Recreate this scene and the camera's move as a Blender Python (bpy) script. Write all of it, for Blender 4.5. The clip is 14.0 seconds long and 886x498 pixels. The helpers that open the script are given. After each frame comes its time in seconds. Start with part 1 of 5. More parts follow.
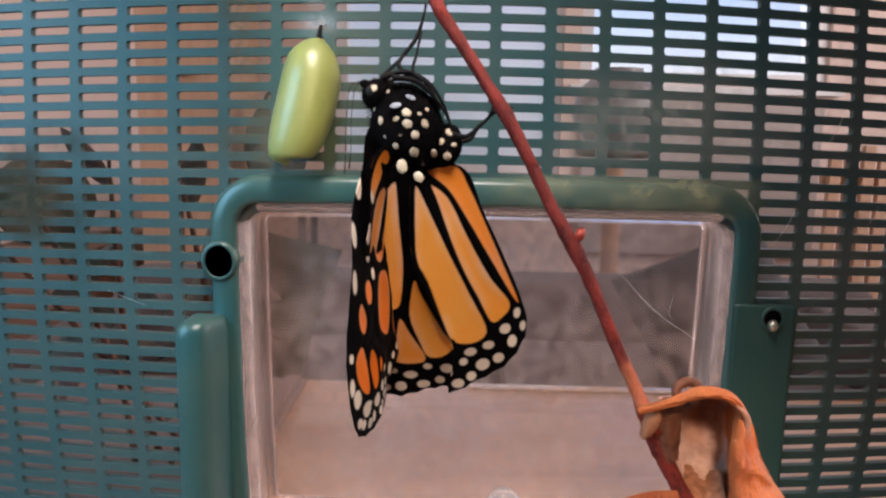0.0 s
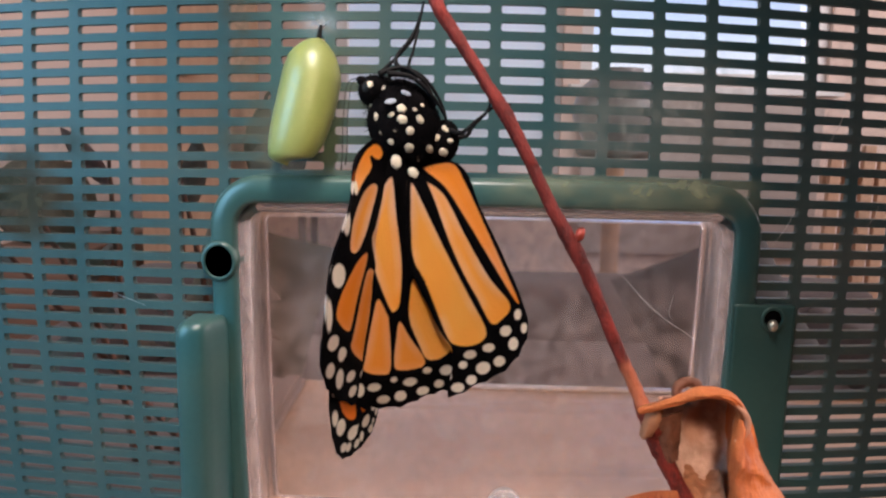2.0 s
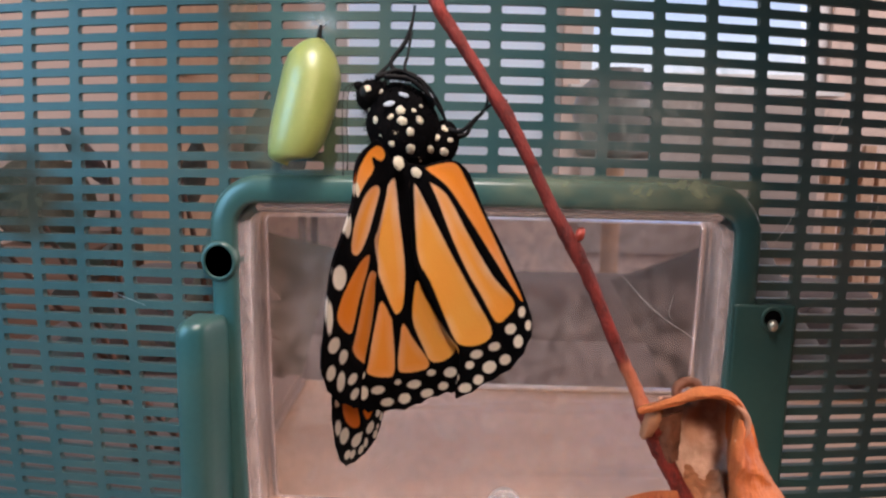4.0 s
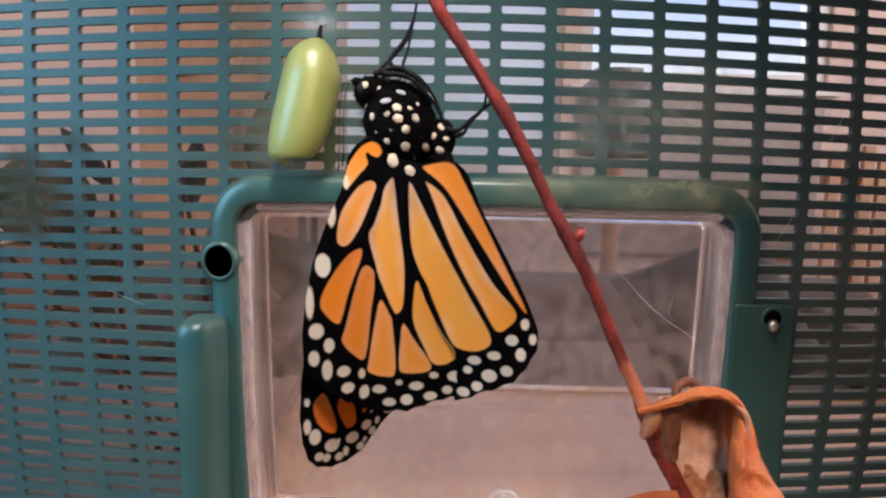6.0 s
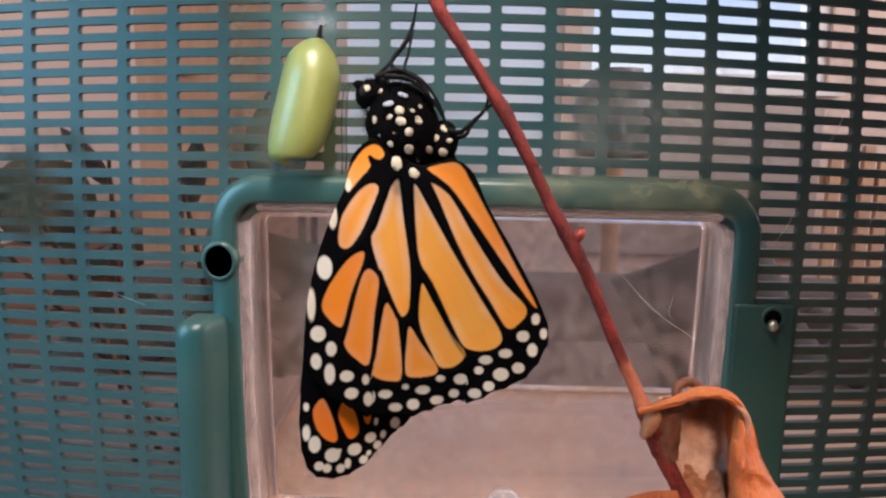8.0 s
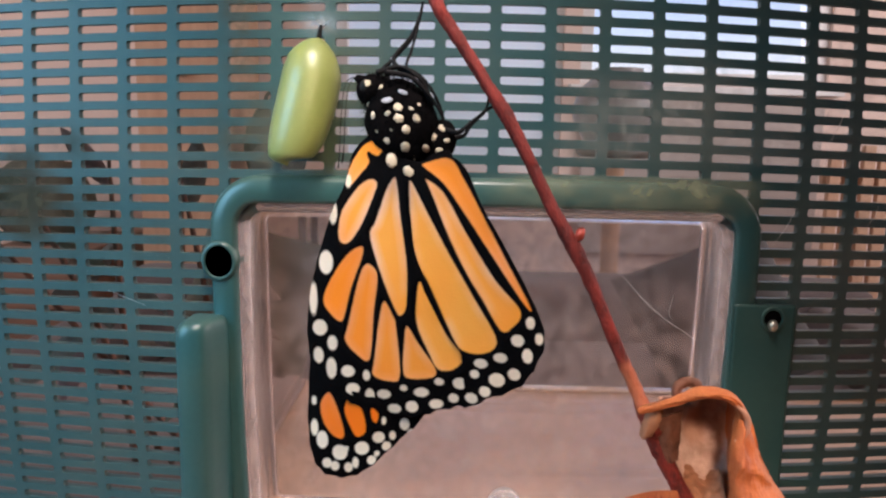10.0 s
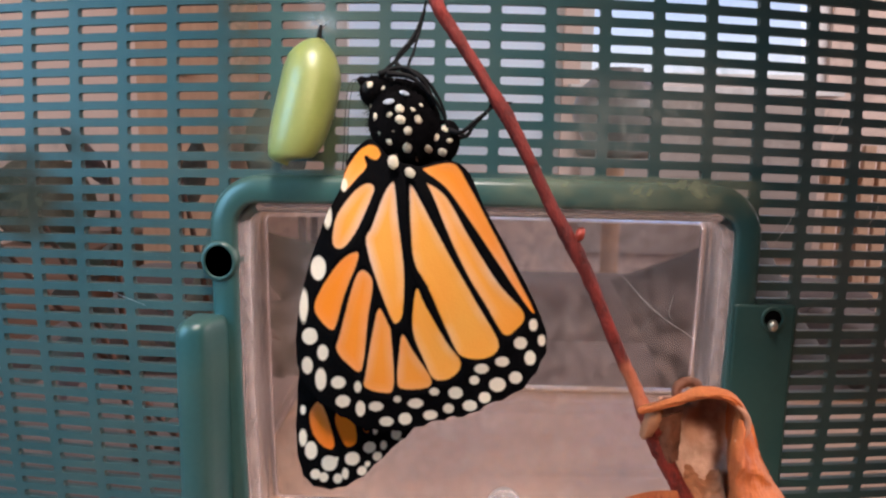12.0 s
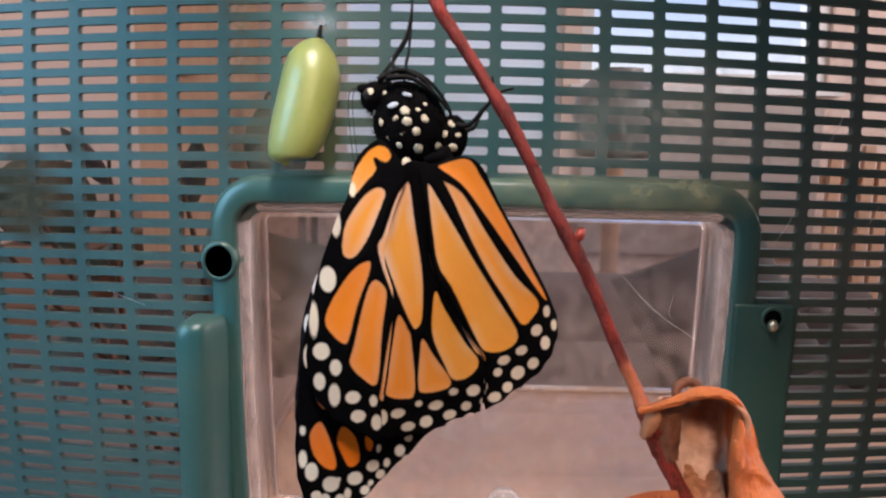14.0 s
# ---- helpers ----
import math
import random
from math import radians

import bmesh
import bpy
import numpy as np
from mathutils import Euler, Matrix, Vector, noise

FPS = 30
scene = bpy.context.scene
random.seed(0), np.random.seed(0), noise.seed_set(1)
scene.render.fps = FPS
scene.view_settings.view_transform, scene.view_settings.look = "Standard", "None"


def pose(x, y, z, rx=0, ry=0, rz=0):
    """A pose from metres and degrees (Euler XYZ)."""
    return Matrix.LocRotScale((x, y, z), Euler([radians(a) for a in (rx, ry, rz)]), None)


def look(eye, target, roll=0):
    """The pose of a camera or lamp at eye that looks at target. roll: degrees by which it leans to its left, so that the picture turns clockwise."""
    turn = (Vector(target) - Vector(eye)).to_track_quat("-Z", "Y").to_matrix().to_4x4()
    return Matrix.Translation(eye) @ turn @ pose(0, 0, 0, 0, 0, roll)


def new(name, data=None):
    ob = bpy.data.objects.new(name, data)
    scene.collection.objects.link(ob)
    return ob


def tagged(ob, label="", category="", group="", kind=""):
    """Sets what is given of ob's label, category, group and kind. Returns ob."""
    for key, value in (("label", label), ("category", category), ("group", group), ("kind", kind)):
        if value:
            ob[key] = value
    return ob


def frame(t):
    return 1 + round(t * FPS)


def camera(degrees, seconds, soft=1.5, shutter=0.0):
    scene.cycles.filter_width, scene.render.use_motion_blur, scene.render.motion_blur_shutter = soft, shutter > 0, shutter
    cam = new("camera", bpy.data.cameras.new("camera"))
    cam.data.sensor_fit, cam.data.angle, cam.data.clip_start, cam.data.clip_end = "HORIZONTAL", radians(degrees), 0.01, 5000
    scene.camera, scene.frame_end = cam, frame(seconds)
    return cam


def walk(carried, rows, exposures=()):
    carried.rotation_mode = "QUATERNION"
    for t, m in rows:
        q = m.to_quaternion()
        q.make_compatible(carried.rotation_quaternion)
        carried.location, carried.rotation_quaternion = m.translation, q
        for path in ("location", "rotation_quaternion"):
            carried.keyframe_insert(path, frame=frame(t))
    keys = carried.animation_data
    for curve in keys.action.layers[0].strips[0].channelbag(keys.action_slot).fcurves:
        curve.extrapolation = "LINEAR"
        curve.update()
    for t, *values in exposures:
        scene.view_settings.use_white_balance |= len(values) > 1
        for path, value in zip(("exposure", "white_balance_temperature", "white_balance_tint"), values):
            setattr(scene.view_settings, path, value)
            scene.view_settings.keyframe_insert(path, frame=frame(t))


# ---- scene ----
# ---- camera ----
cam = camera(60, 14.0, soft=2.3)
VIEW = look((0, -0.17985, 0.87), (-0.00271, 0, 0.84066), 1.139)
walk(cam, [(0, VIEW), (14, VIEW)])

# ---- world and lights ----
world = bpy.data.worlds.new("world")
scene.world = world
world.use_nodes = True
sky = world.node_tree.nodes.new("ShaderNodeTexSky")
sky.sky_type = "NISHITA"
sky.sun_disc = False
sky.ozone_density = 4.0
sky.sun_elevation, sky.sun_rotation = radians(35), radians(200)
world.node_tree.nodes["Background"].inputs["Strength"].default_value = 0.205
world.node_tree.links.new(sky.outputs["Color"], world.node_tree.nodes["Background"].inputs["Color"])
scene.view_settings.exposure = 0.0


def area_lamp(name, eye, target, width, height, watts, colour, spread=180):
    data = bpy.data.lights.new(name, "AREA")
    data.spread = radians(spread)
    data.shape, data.size, data.size_y, data.energy, data.color = "RECTANGLE", width, height, watts, colour
    ob = new(name, data)
    ob.matrix_world = look(eye, target)
    return ob


# daylight in the openings of the two side windows, both out of view, and small unseen lamps added round the cage
area_lamp("window_light_west", (-2.38, 0.95, 1.55), (0, 1.0, 1.2), 1.7, 1.4, 25.5, (1.0, 0.865, 0.86))
# no east window is seen; this lamp is added to brighten the north wall
area_lamp("added_fill_east", (2.38, 0.95, 1.55), (0, 1.2, 1.2), 1.7, 1.4, 45, (1.0, 0.865, 0.86))
# cool and key lamps stand in for sources out of view
area_lamp("unseen_cool_light", (-0.23, -0.15, 0.92), (-0.105, 0, 0.822), 0.15, 0.15, 0.205, (0.32, 0.69, 1.0), 80)
area_lamp("unseen_key_light", (-0.012, -0.155, 1.09), (-0.016, -0.03, 0.848), 0.03, 0.10, 0.101, (1.0, 0.87, 0.80), 42)
# lamp added only to draw the long highlight on the chrysalis
area_lamp("added_streak_light", (0.012, -0.205, 0.920), (-0.033, -0.010, 0.877), 0.0045, 0.05, 0.0018, (1.0, 0.76, 0.42), 10)
# fill lamp added to brighten the dry leaf; no fixture is there
area_lamp("added_leaf_light", (0.028, -0.228, 0.932), (0.044, -0.068, 0.812), 0.025, 0.025, 0.0085, (1.0, 0.70, 0.50), 25)


# ---- materials ----
def surface(name, low, high, rough=0.5, metal=0.0, scale=40.0, fine=400.0, bump=0.2, depth=0.001, spec=0.5, coat=0.0,
            sheen=0.0, subsurface=0.0, stretch=(1, 1, 1)):
    """A surface whose colour wanders between low and high at two scales, with fine relief."""
    m = bpy.data.materials.new(name)
    m.use_nodes = True
    nt = m.node_tree
    b = nt.nodes["Principled BSDF"]
    tc = nt.nodes.new("ShaderNodeTexCoord")
    mp = nt.nodes.new("ShaderNodeMapping")
    mp.inputs["Scale"].default_value = stretch
    nt.links.new(tc.outputs["Object"], mp.inputs["Vector"])
    big, small = nt.nodes.new("ShaderNodeTexNoise"), nt.nodes.new("ShaderNodeTexNoise")
    big.inputs["Scale"].default_value, small.inputs["Scale"].default_value = scale, fine
    big.inputs["Detail"].default_value, small.inputs["Detail"].default_value = 4, 3
    add = nt.nodes.new("ShaderNodeMath")
    add.operation = "MULTIPLY_ADD"
    add.inputs[1].default_value = 0.35
    for n in (big, small):
        nt.links.new(mp.outputs["Vector"], n.inputs["Vector"])
    nt.links.new(small.outputs["Fac"], add.inputs[0])
    nt.links.new(big.outputs["Fac"], add.inputs[2])
    ramp = nt.nodes.new("ShaderNodeMapRange")
    ramp.inputs["From Min"].default_value, ramp.inputs["From Max"].default_value = 0.42, 0.92
    nt.links.new(add.outputs[0], ramp.inputs["Value"])
    mix = nt.nodes.new("ShaderNodeMix")
    mix.data_type = "RGBA"
    mix.inputs["A"].default_value, mix.inputs["B"].default_value = (*low, 1), (*high, 1)
    nt.links.new(ramp.outputs["Result"], mix.inputs["Factor"])
    nt.links.new(mix.outputs["Result"], b.inputs["Base Color"])
    rr = nt.nodes.new("ShaderNodeMapRange")
    rr.inputs["To Min"].default_value, rr.inputs["To Max"].default_value = max(rough - 0.08, 0.02), min(rough + 0.1, 1)
    nt.links.new(big.outputs["Fac"], rr.inputs["Value"])
    nt.links.new(rr.outputs["Result"], b.inputs["Roughness"])
    bp = nt.nodes.new("ShaderNodeBump")
    bp.inputs["Strength"].default_value, bp.inputs["Distance"].default_value = bump, depth
    nt.links.new(add.outputs[0], bp.inputs["Height"])
    nt.links.new(bp.outputs["Normal"], b.inputs["Normal"])
    b.inputs["Metallic"].default_value = metal
    b.inputs["Specular IOR Level"].default_value = spec
    b.inputs["Coat Weight"].default_value, b.inputs["Coat Roughness"].default_value = coat, 0.16
    b.inputs["Sheen Weight"].default_value = sheen
    if subsurface:
        b.inputs["Subsurface Weight"].default_value = subsurface
        b.inputs["Subsurface Radius"].default_value = (0.004, 0.004, 0.002)
        b.inputs["Subsurface Scale"].default_value = 1.0
    return m


def dusty(m, dust, scale, amount, settled=0.0):
    """Lays patches of dull dust and smears over a surface's colour, and more where it faces up."""
    nt = m.node_tree
    b = nt.nodes["Principled BSDF"]
    under = b.inputs["Base Color"].links[0].from_socket
    tc = nt.nodes.new("ShaderNodeTexCoord")
    n = nt.nodes.new("ShaderNodeTexNoise")
    n.inputs["Scale"].default_value, n.inputs["Detail"].default_value, n.inputs["Distortion"].default_value = scale, 6, 0.6
    nt.links.new(tc.outputs["Object"], n.inputs["Vector"])
    r = nt.nodes.new("ShaderNodeMapRange")
    r.inputs["From Min"].default_value, r.inputs["From Max"].default_value, r.inputs["To Max"].default_value = 0.38, 0.74, amount
    nt.links.new(n.outputs["Fac"], r.inputs["Value"])
    mix = nt.nodes.new("ShaderNodeMix")
    mix.data_type = "RGBA"
    mix.inputs["B"].default_value = (*dust, 1)
    thick = nt.nodes.new("ShaderNodeMath")
    thick.operation, thick.use_clamp = "MULTIPLY_ADD", True
    geo, xyz = nt.nodes.new("ShaderNodeNewGeometry"), nt.nodes.new("ShaderNodeSeparateXYZ")
    up = nt.nodes.new("ShaderNodeMapRange")
    up.inputs["From Min"].default_value, up.inputs["From Max"].default_value = 0.15, 0.8
    nt.links.new(geo.outputs["Normal"], xyz.inputs[0])
    nt.links.new(xyz.outputs["Z"], up.inputs["Value"])
    nt.links.new(up.outputs["Result"], thick.inputs[0])
    thick.inputs[1].default_value = settled
    nt.links.new(r.outputs["Result"], thick.inputs[2])
    nt.links.new(thick.outputs[0], mix.inputs["Factor"])
    nt.links.new(under, mix.inputs["A"])
    nt.links.new(mix.outputs["Result"], b.inputs["Base Color"])
    return m


def soft_patch(m, colour, centre, size, grain=60):
    """One soft-edged patch of another colour on a surface."""
    nt = m.node_tree
    b = nt.nodes["Principled BSDF"]
    under = b.inputs["Base Color"].links[0].from_socket
    tc, mp, n, add, ln = (nt.nodes.new(k) for k in ("ShaderNodeTexCoord", "ShaderNodeMapping", "ShaderNodeTexNoise", "ShaderNodeVectorMath", "ShaderNodeVectorMath"))
    mp.vector_type = "TEXTURE"
    mp.inputs["Location"].default_value, mp.inputs["Scale"].default_value = (centre[0] + 0.7 * size[0], centre[1], centre[2] + 0.7 * size[1]), (size[0], 1, size[1])
    n.inputs["Scale"].default_value, n.inputs["Detail"].default_value = grain, 5
    add.operation, ln.operation = "MULTIPLY_ADD", "LENGTH"
    add.inputs[1].default_value = (1.4, 0, 1.4)
    nt.links.new(tc.outputs["Object"], mp.inputs["Vector"])
    nt.links.new(tc.outputs["Object"], n.inputs["Vector"])
    nt.links.new(n.outputs["Color"], add.inputs[0])
    nt.links.new(mp.outputs["Vector"], add.inputs[2])
    nt.links.new(add.outputs["Vector"], ln.inputs[0])
    r = nt.nodes.new("ShaderNodeMapRange")
    r.interpolation_type = "SMOOTHSTEP"
    for key, v in (("From Min", 0.7), ("From Max", 1.9), ("To Min", 0.92), ("To Max", 0.0)):
        r.inputs[key].default_value = v
    nt.links.new(ln.outputs["Value"], r.inputs["Value"])
    mix = nt.nodes.new("ShaderNodeMix")
    mix.data_type = "RGBA"
    mix.inputs["B"].default_value = (*colour, 1)
    nt.links.new(r.outputs["Result"], mix.inputs["Factor"])
    nt.links.new(under, mix.inputs["A"])
    nt.links.new(mix.outputs["Result"], b.inputs["Base Color"])
    return m


def clear_plastic(name, haze, tint, rough, dust=(0.44, 0.31, 0.275)):
    """Clear moulded plastic with a dusty, rubbed haze in patches."""
    m = bpy.data.materials.new(name)
    m.use_nodes = True
    nt = m.node_tree
    out, b = nt.nodes["Material Output"], nt.nodes["Principled BSDF"]
    b.inputs["Base Color"].default_value = (*tint, 1)
    b.inputs["Transmission Weight"].default_value = 1
    b.inputs["Roughness"].default_value = rough
    b.inputs["IOR"].default_value = 1.46
    d = nt.nodes.new("ShaderNodeBsdfDiffuse")
    d.inputs["Color"].default_value = (*dust, 1)
    tc = nt.nodes.new("ShaderNodeTexCoord")
    n = nt.nodes.new("ShaderNodeTexNoise")
    n.inputs["Scale"].default_value, n.inputs["Detail"].default_value, n.inputs["Distortion"].default_value = 260, 14, 0.3
    nt.links.new(tc.outputs["Object"], n.inputs["Vector"])
    r = nt.nodes.new("ShaderNodeMapRange")
    r.inputs["From Min"].default_value, r.inputs["From Max"].default_value = 0.36, 0.70
    r.inputs["To Min"].default_value, r.inputs["To Max"].default_value = haze * 0.35, haze * 1.9
    nt.links.new(n.outputs["Fac"], r.inputs["Value"])
    mix = nt.nodes.new("ShaderNodeMixShader")
    nt.links.new(r.outputs["Result"], mix.inputs["Fac"])
    nt.links.new(b.outputs["BSDF"], mix.inputs[1])
    nt.links.new(d.outputs["BSDF"], mix.inputs[2])
    nt.links.new(mix.outputs["Shader"], out.inputs["Surface"])
    return m


def wing_surface(name, orange, pale, white, black, glow, edge_sheen=(0.62, 0.55, 0.56)):
    """Scaled wing: orange cells and white spots on black, by the mesh's own distance fields."""
    m = bpy.data.materials.new(name)
    m.use_nodes = True
    nt = m.node_tree
    b = nt.nodes["Principled BSDF"]
    tc = nt.nodes.new("ShaderNodeTexCoord")
    grain, cloud = nt.nodes.new("ShaderNodeTexNoise"), nt.nodes.new("ShaderNodeTexNoise")
    grain.inputs["Scale"].default_value, cloud.inputs["Scale"].default_value = 2600, 55
    grain.inputs["Detail"].default_value = cloud.inputs["Detail"].default_value = 3
    for n in (grain, cloud):
        nt.links.new(tc.outputs["Object"], n.inputs["Vector"])

    def field(key, width, jitter):
        a = nt.nodes.new("ShaderNodeAttribute")
        a.attribute_name = key
        j = nt.nodes.new("ShaderNodeMath")
        j.operation = "MULTIPLY_ADD"
        j.inputs[1].default_value = jitter
        nt.links.new(grain.outputs["Fac"], j.inputs[0])
        nt.links.new(a.outputs["Fac"], j.inputs[2])
        r = nt.nodes.new("ShaderNodeMapRange")
        r.interpolation_type = "SMOOTHSTEP"
        r.inputs["From Min"].default_value, r.inputs["From Max"].default_value = jitter / 2 - width, jitter / 2 + width
        nt.links.new(j.outputs[0], r.inputs["Value"])
        return a, r

    def blend(fac, one, two):
        x = nt.nodes.new("ShaderNodeMix")
        x.data_type = "RGBA"
        nt.links.new(fac, x.inputs["Factor"])
        for sock, v in (("A", one), ("B", two)):
            if isinstance(v, tuple):
                x.inputs[sock].default_value = (*v, 1)
            else:
                nt.links.new(v, x.inputs[sock])
        return x.outputs["Result"]

    cell_a, cell = field("cell", 0.16, 0.25)
    spot_a, spot = field("spot", 0.14, 0.2)
    tint = nt.nodes.new("ShaderNodeAttribute")
    tint.attribute_name = "tint"

    def sums(x, k, y):
        q = nt.nodes.new("ShaderNodeMath")
        q.operation, q.use_clamp = "MULTIPLY_ADD", True
        q.inputs[1].default_value = k
        nt.links.new(x, q.inputs[0])
        if isinstance(y, float):
            q.inputs[2].default_value = y
        else:
            nt.links.new(y, q.inputs[2])
        return q.outputs[0]

    # each cell has its own depth of orange, clouded, with a pale sheen painted along the veins
    wander = sums(cloud.outputs["Fac"], 1.3, -0.35)
    tone = nt.nodes.new("ShaderNodeMath")
    tone.operation, tone.use_clamp = "MULTIPLY_ADD", True
    nt.links.new(tint.outputs["Fac"], tone.inputs[0])
    nt.links.new(sums(wander, 0.6, 0.62), tone.inputs[1])
    nt.links.new(sums(wander, 0.18, 0.0), tone.inputs[2])
    body_colour = blend(tone.outputs[0], orange, pale)
    rim = nt.nodes.new("ShaderNodeMapRange")
    rim.inputs["From Min"].default_value, rim.inputs["From Max"].default_value = 0.0, 1.5
    rim.inputs["To Min"].default_value, rim.inputs["To Max"].default_value = 0.95, 0.0
    nt.links.new(cell_a.outputs["Fac"], rim.inputs["Value"])
    sheen_mask = nt.nodes.new("ShaderNodeMath")
    sheen_mask.operation = "MULTIPLY"
    sheen_mask.use_clamp = True
    nt.links.new(rim.outputs["Result"], sheen_mask.inputs[0])
    patchy = nt.nodes.new("ShaderNodeMath")
    patchy.operation = "MULTIPLY"
    nt.links.new(tone.outputs[0], patchy.inputs[0])
    nt.links.new(sums(wander, 2.2, -0.40), patchy.inputs[1])
    nt.links.new(patchy.outputs[0], sheen_mask.inputs[1])
    body_colour = blend(sheen_mask.outputs[0], body_colour, edge_sheen)
    c = blend(cell.outputs["Result"], black, body_colour)
    c = blend(spot.outputs["Result"], c, white)
    nt.links.new(c, b.inputs["Base Color"])
    b.inputs["Roughness"].default_value = 0.7
    b.inputs["Specular IOR Level"].default_value = 0.05
    bp = nt.nodes.new("ShaderNodeBump")
    bp.inputs["Strength"].default_value, bp.inputs["Distance"].default_value = 0.25, 0.0002
    nt.links.new(grain.outputs["Fac"], bp.inputs["Height"])
    nt.links.new(bp.outputs["Normal"], b.inputs["Normal"])
    if glow:
        tl = nt.nodes.new("ShaderNodeBsdfTranslucent")
        nt.links.new(c, tl.inputs["Color"])
        mx = nt.nodes.new("ShaderNodeMixShader")
        mx.inputs["Fac"].default_value = glow
        nt.links.new(b.outputs["BSDF"], mx.inputs[1])
        nt.links.new(tl.outputs["BSDF"], mx.inputs[2])
        nt.links.new(mx.outputs["Shader"], nt.nodes["Material Output"].inputs["Surface"])
    return m


GREEN = dusty(surface("green_plastic", (0.018, 0.062, 0.066), (0.034, 0.094, 0.096), 0.40, scale=30, fine=900, bump=0.12, depth=0.0003), (0.095, 0.110, 0.085), 26, 0.6)
NET = surface("green_plastic_net", (0.018, 0.062, 0.066), (0.034, 0.094, 0.096), 0.40, scale=30, fine=900, bump=0.12, depth=0.0003)
soft_patch(dusty(NET, (0.095, 0.110, 0.085), 26, 0.6), (0.060, 0.036, 0.010), (-0.1040, 0.0, 0.8510), (0.0070, 0.0070))
GREEN_SMOOTH = dusty(surface("green_plastic_smooth", (0.012, 0.060, 0.062), (0.024, 0.088, 0.088), 0.31, scale=22, fine=700, bump=0.06, depth=0.0002, spec=0.5), (0.110, 0.135, 0.085), 24, 0.30, 0.22)
CLEAR = clear_plastic("clear_plastic", 0.15, (0.98, 0.93, 0.93), 0.05)
CLEAR_EDGE = clear_plastic("clear_plastic_edge", 0.11, (0.97, 0.93, 0.92), 0.2)
SCRATCH = surface("scratch_white", (0.5, 0.48, 0.47), (0.7, 0.68, 0.66), 0.6, scale=200)
STEEL = surface("dull_steel", (0.45, 0.42, 0.36), (0.7, 0.66, 0.56), 0.3, metal=0.9, scale=300)
BARK = surface("red_bark", (0.035, 0.006, 0.006), (0.26, 0.032, 0.024), 0.6, scale=330, fine=2600, bump=0.9, depth=0.0010, spec=0.25, stretch=(1, 1, 0.5))
soft_patch(BARK, (0.37, 0.115, 0.060), (-0.0436, 0.0, 0.0800), (0.0026, 0.0030), 500)
BUD = surface("red_bud", (0.30, 0.03, 0.02), (0.48, 0.07, 0.04), 0.5, scale=200)
LEAF_OUT = surface("dry_leaf", (0.31, 0.07, 0.020), (0.60, 0.185, 0.056), 0.65, scale=140, fine=1300, bump=0.8, depth=0.0012, stretch=(1.8, 1, 0.5))
LEAF_IN = surface("dry_leaf_pale", (0.24, 0.12, 0.08), (0.70, 0.52, 0.46), 0.7, scale=75, fine=900, bump=0.8, depth=0.0012)
soft_patch(LEAF_IN, (0.44, 0.24, 0.17), (0.0098, 0.0, -0.0056), (0.0014, 0.0022), 420)
# dark patch paints the shade at the top of the leaf's hollow
soft_patch(LEAF_IN, (0.035, 0.018, 0.012), (0.0091, 0.0, -0.0012), (0.0013, 0.0013), 420)
LEAF_LIP = surface("dry_leaf_edge", (0.42, 0.19, 0.12), (0.64, 0.36, 0.27), 0.7, scale=150, fine=1300, bump=0.6, depth=0.0008)
LEAF_MID = surface("dry_leaf_tan", (0.20, 0.085, 0.045), (0.42, 0.20, 0.115), 0.7, scale=90, fine=1000, bump=0.8, depth=0.0012)
PLANT_DARK = surface("dry_plant_dark", (0.12, 0.095, 0.078), (0.26, 0.20, 0.16), 0.8, scale=120, fine=900, bump=0.5)
PLANT_PLUM = surface("dry_plant_plum", (0.12, 0.060, 0.058), (0.28, 0.15, 0.135), 0.8, scale=120, fine=900, bump=0.5)
PLANT_OLIVE = surface("dry_plant_olive", (0.10, 0.10, 0.07), (0.25, 0.23, 0.17), 0.8, scale=120, fine=900, bump=0.5)
STALK = surface("brown_stalk", (0.06, 0.022, 0.013), (0.18, 0.068, 0.038), 0.7, scale=200, fine=1500, bump=0.6)
CHRYSALIS = surface("chrysalis_green", (0.190, 0.225, 0.060), (0.235, 0.270, 0.088), 0.42, scale=60, fine=700, bump=0.04, depth=0.0003, coat=0.55, spec=0.5, subsurface=0.12)
CHRYSALIS.node_tree.nodes["Principled BSDF"].inputs["Coat Roughness"].default_value = 0.3
GOLD = surface("gold_dot", (0.75, 0.5, 0.12), (0.9, 0.65, 0.2), 0.25, metal=0.8, scale=300)
BLACK = surface("black_scales", (0.0012, 0.0012, 0.0015), (0.0035, 0.003, 0.0035), 0.9, scale=500, fine=3000, bump=0.5, depth=0.0004, spec=0.03)
BLACK_LEG = surface("black_chitin", (0.002, 0.002, 0.0025), (0.006, 0.005, 0.006), 0.65, scale=500, fine=2500, bump=0.2, depth=0.0002, spec=0.12)
EYE_BLACK = surface("eye_black", (0.003, 0.003, 0.003), (0.006, 0.006, 0.006), 0.5, scale=900, spec=0.2)
DOT_WHITE = surface("dot_white", (0.42, 0.35, 0.25), (0.68, 0.60, 0.48), 0.9, scale=700, fine=3000, bump=0.6, depth=0.0003, spec=0.1)
DOT_GREY = surface("dot_grey", (0.30, 0.33, 0.40), (0.50, 0.54, 0.62), 0.9, scale=700, fine=3000, bump=0.4, depth=0.0003, spec=0.1)
SILK = surface("silk", (0.20, 0.26, 0.32), (0.36, 0.44, 0.52), 0.9, scale=400, spec=0.1)
WING_OUT = wing_surface("wing_underside", (0.74, 0.190, 0.008), (0.77, 0.365, 0.072), (0.70, 0.62, 0.51), (0.0012, 0.001, 0.0016), 0.12)
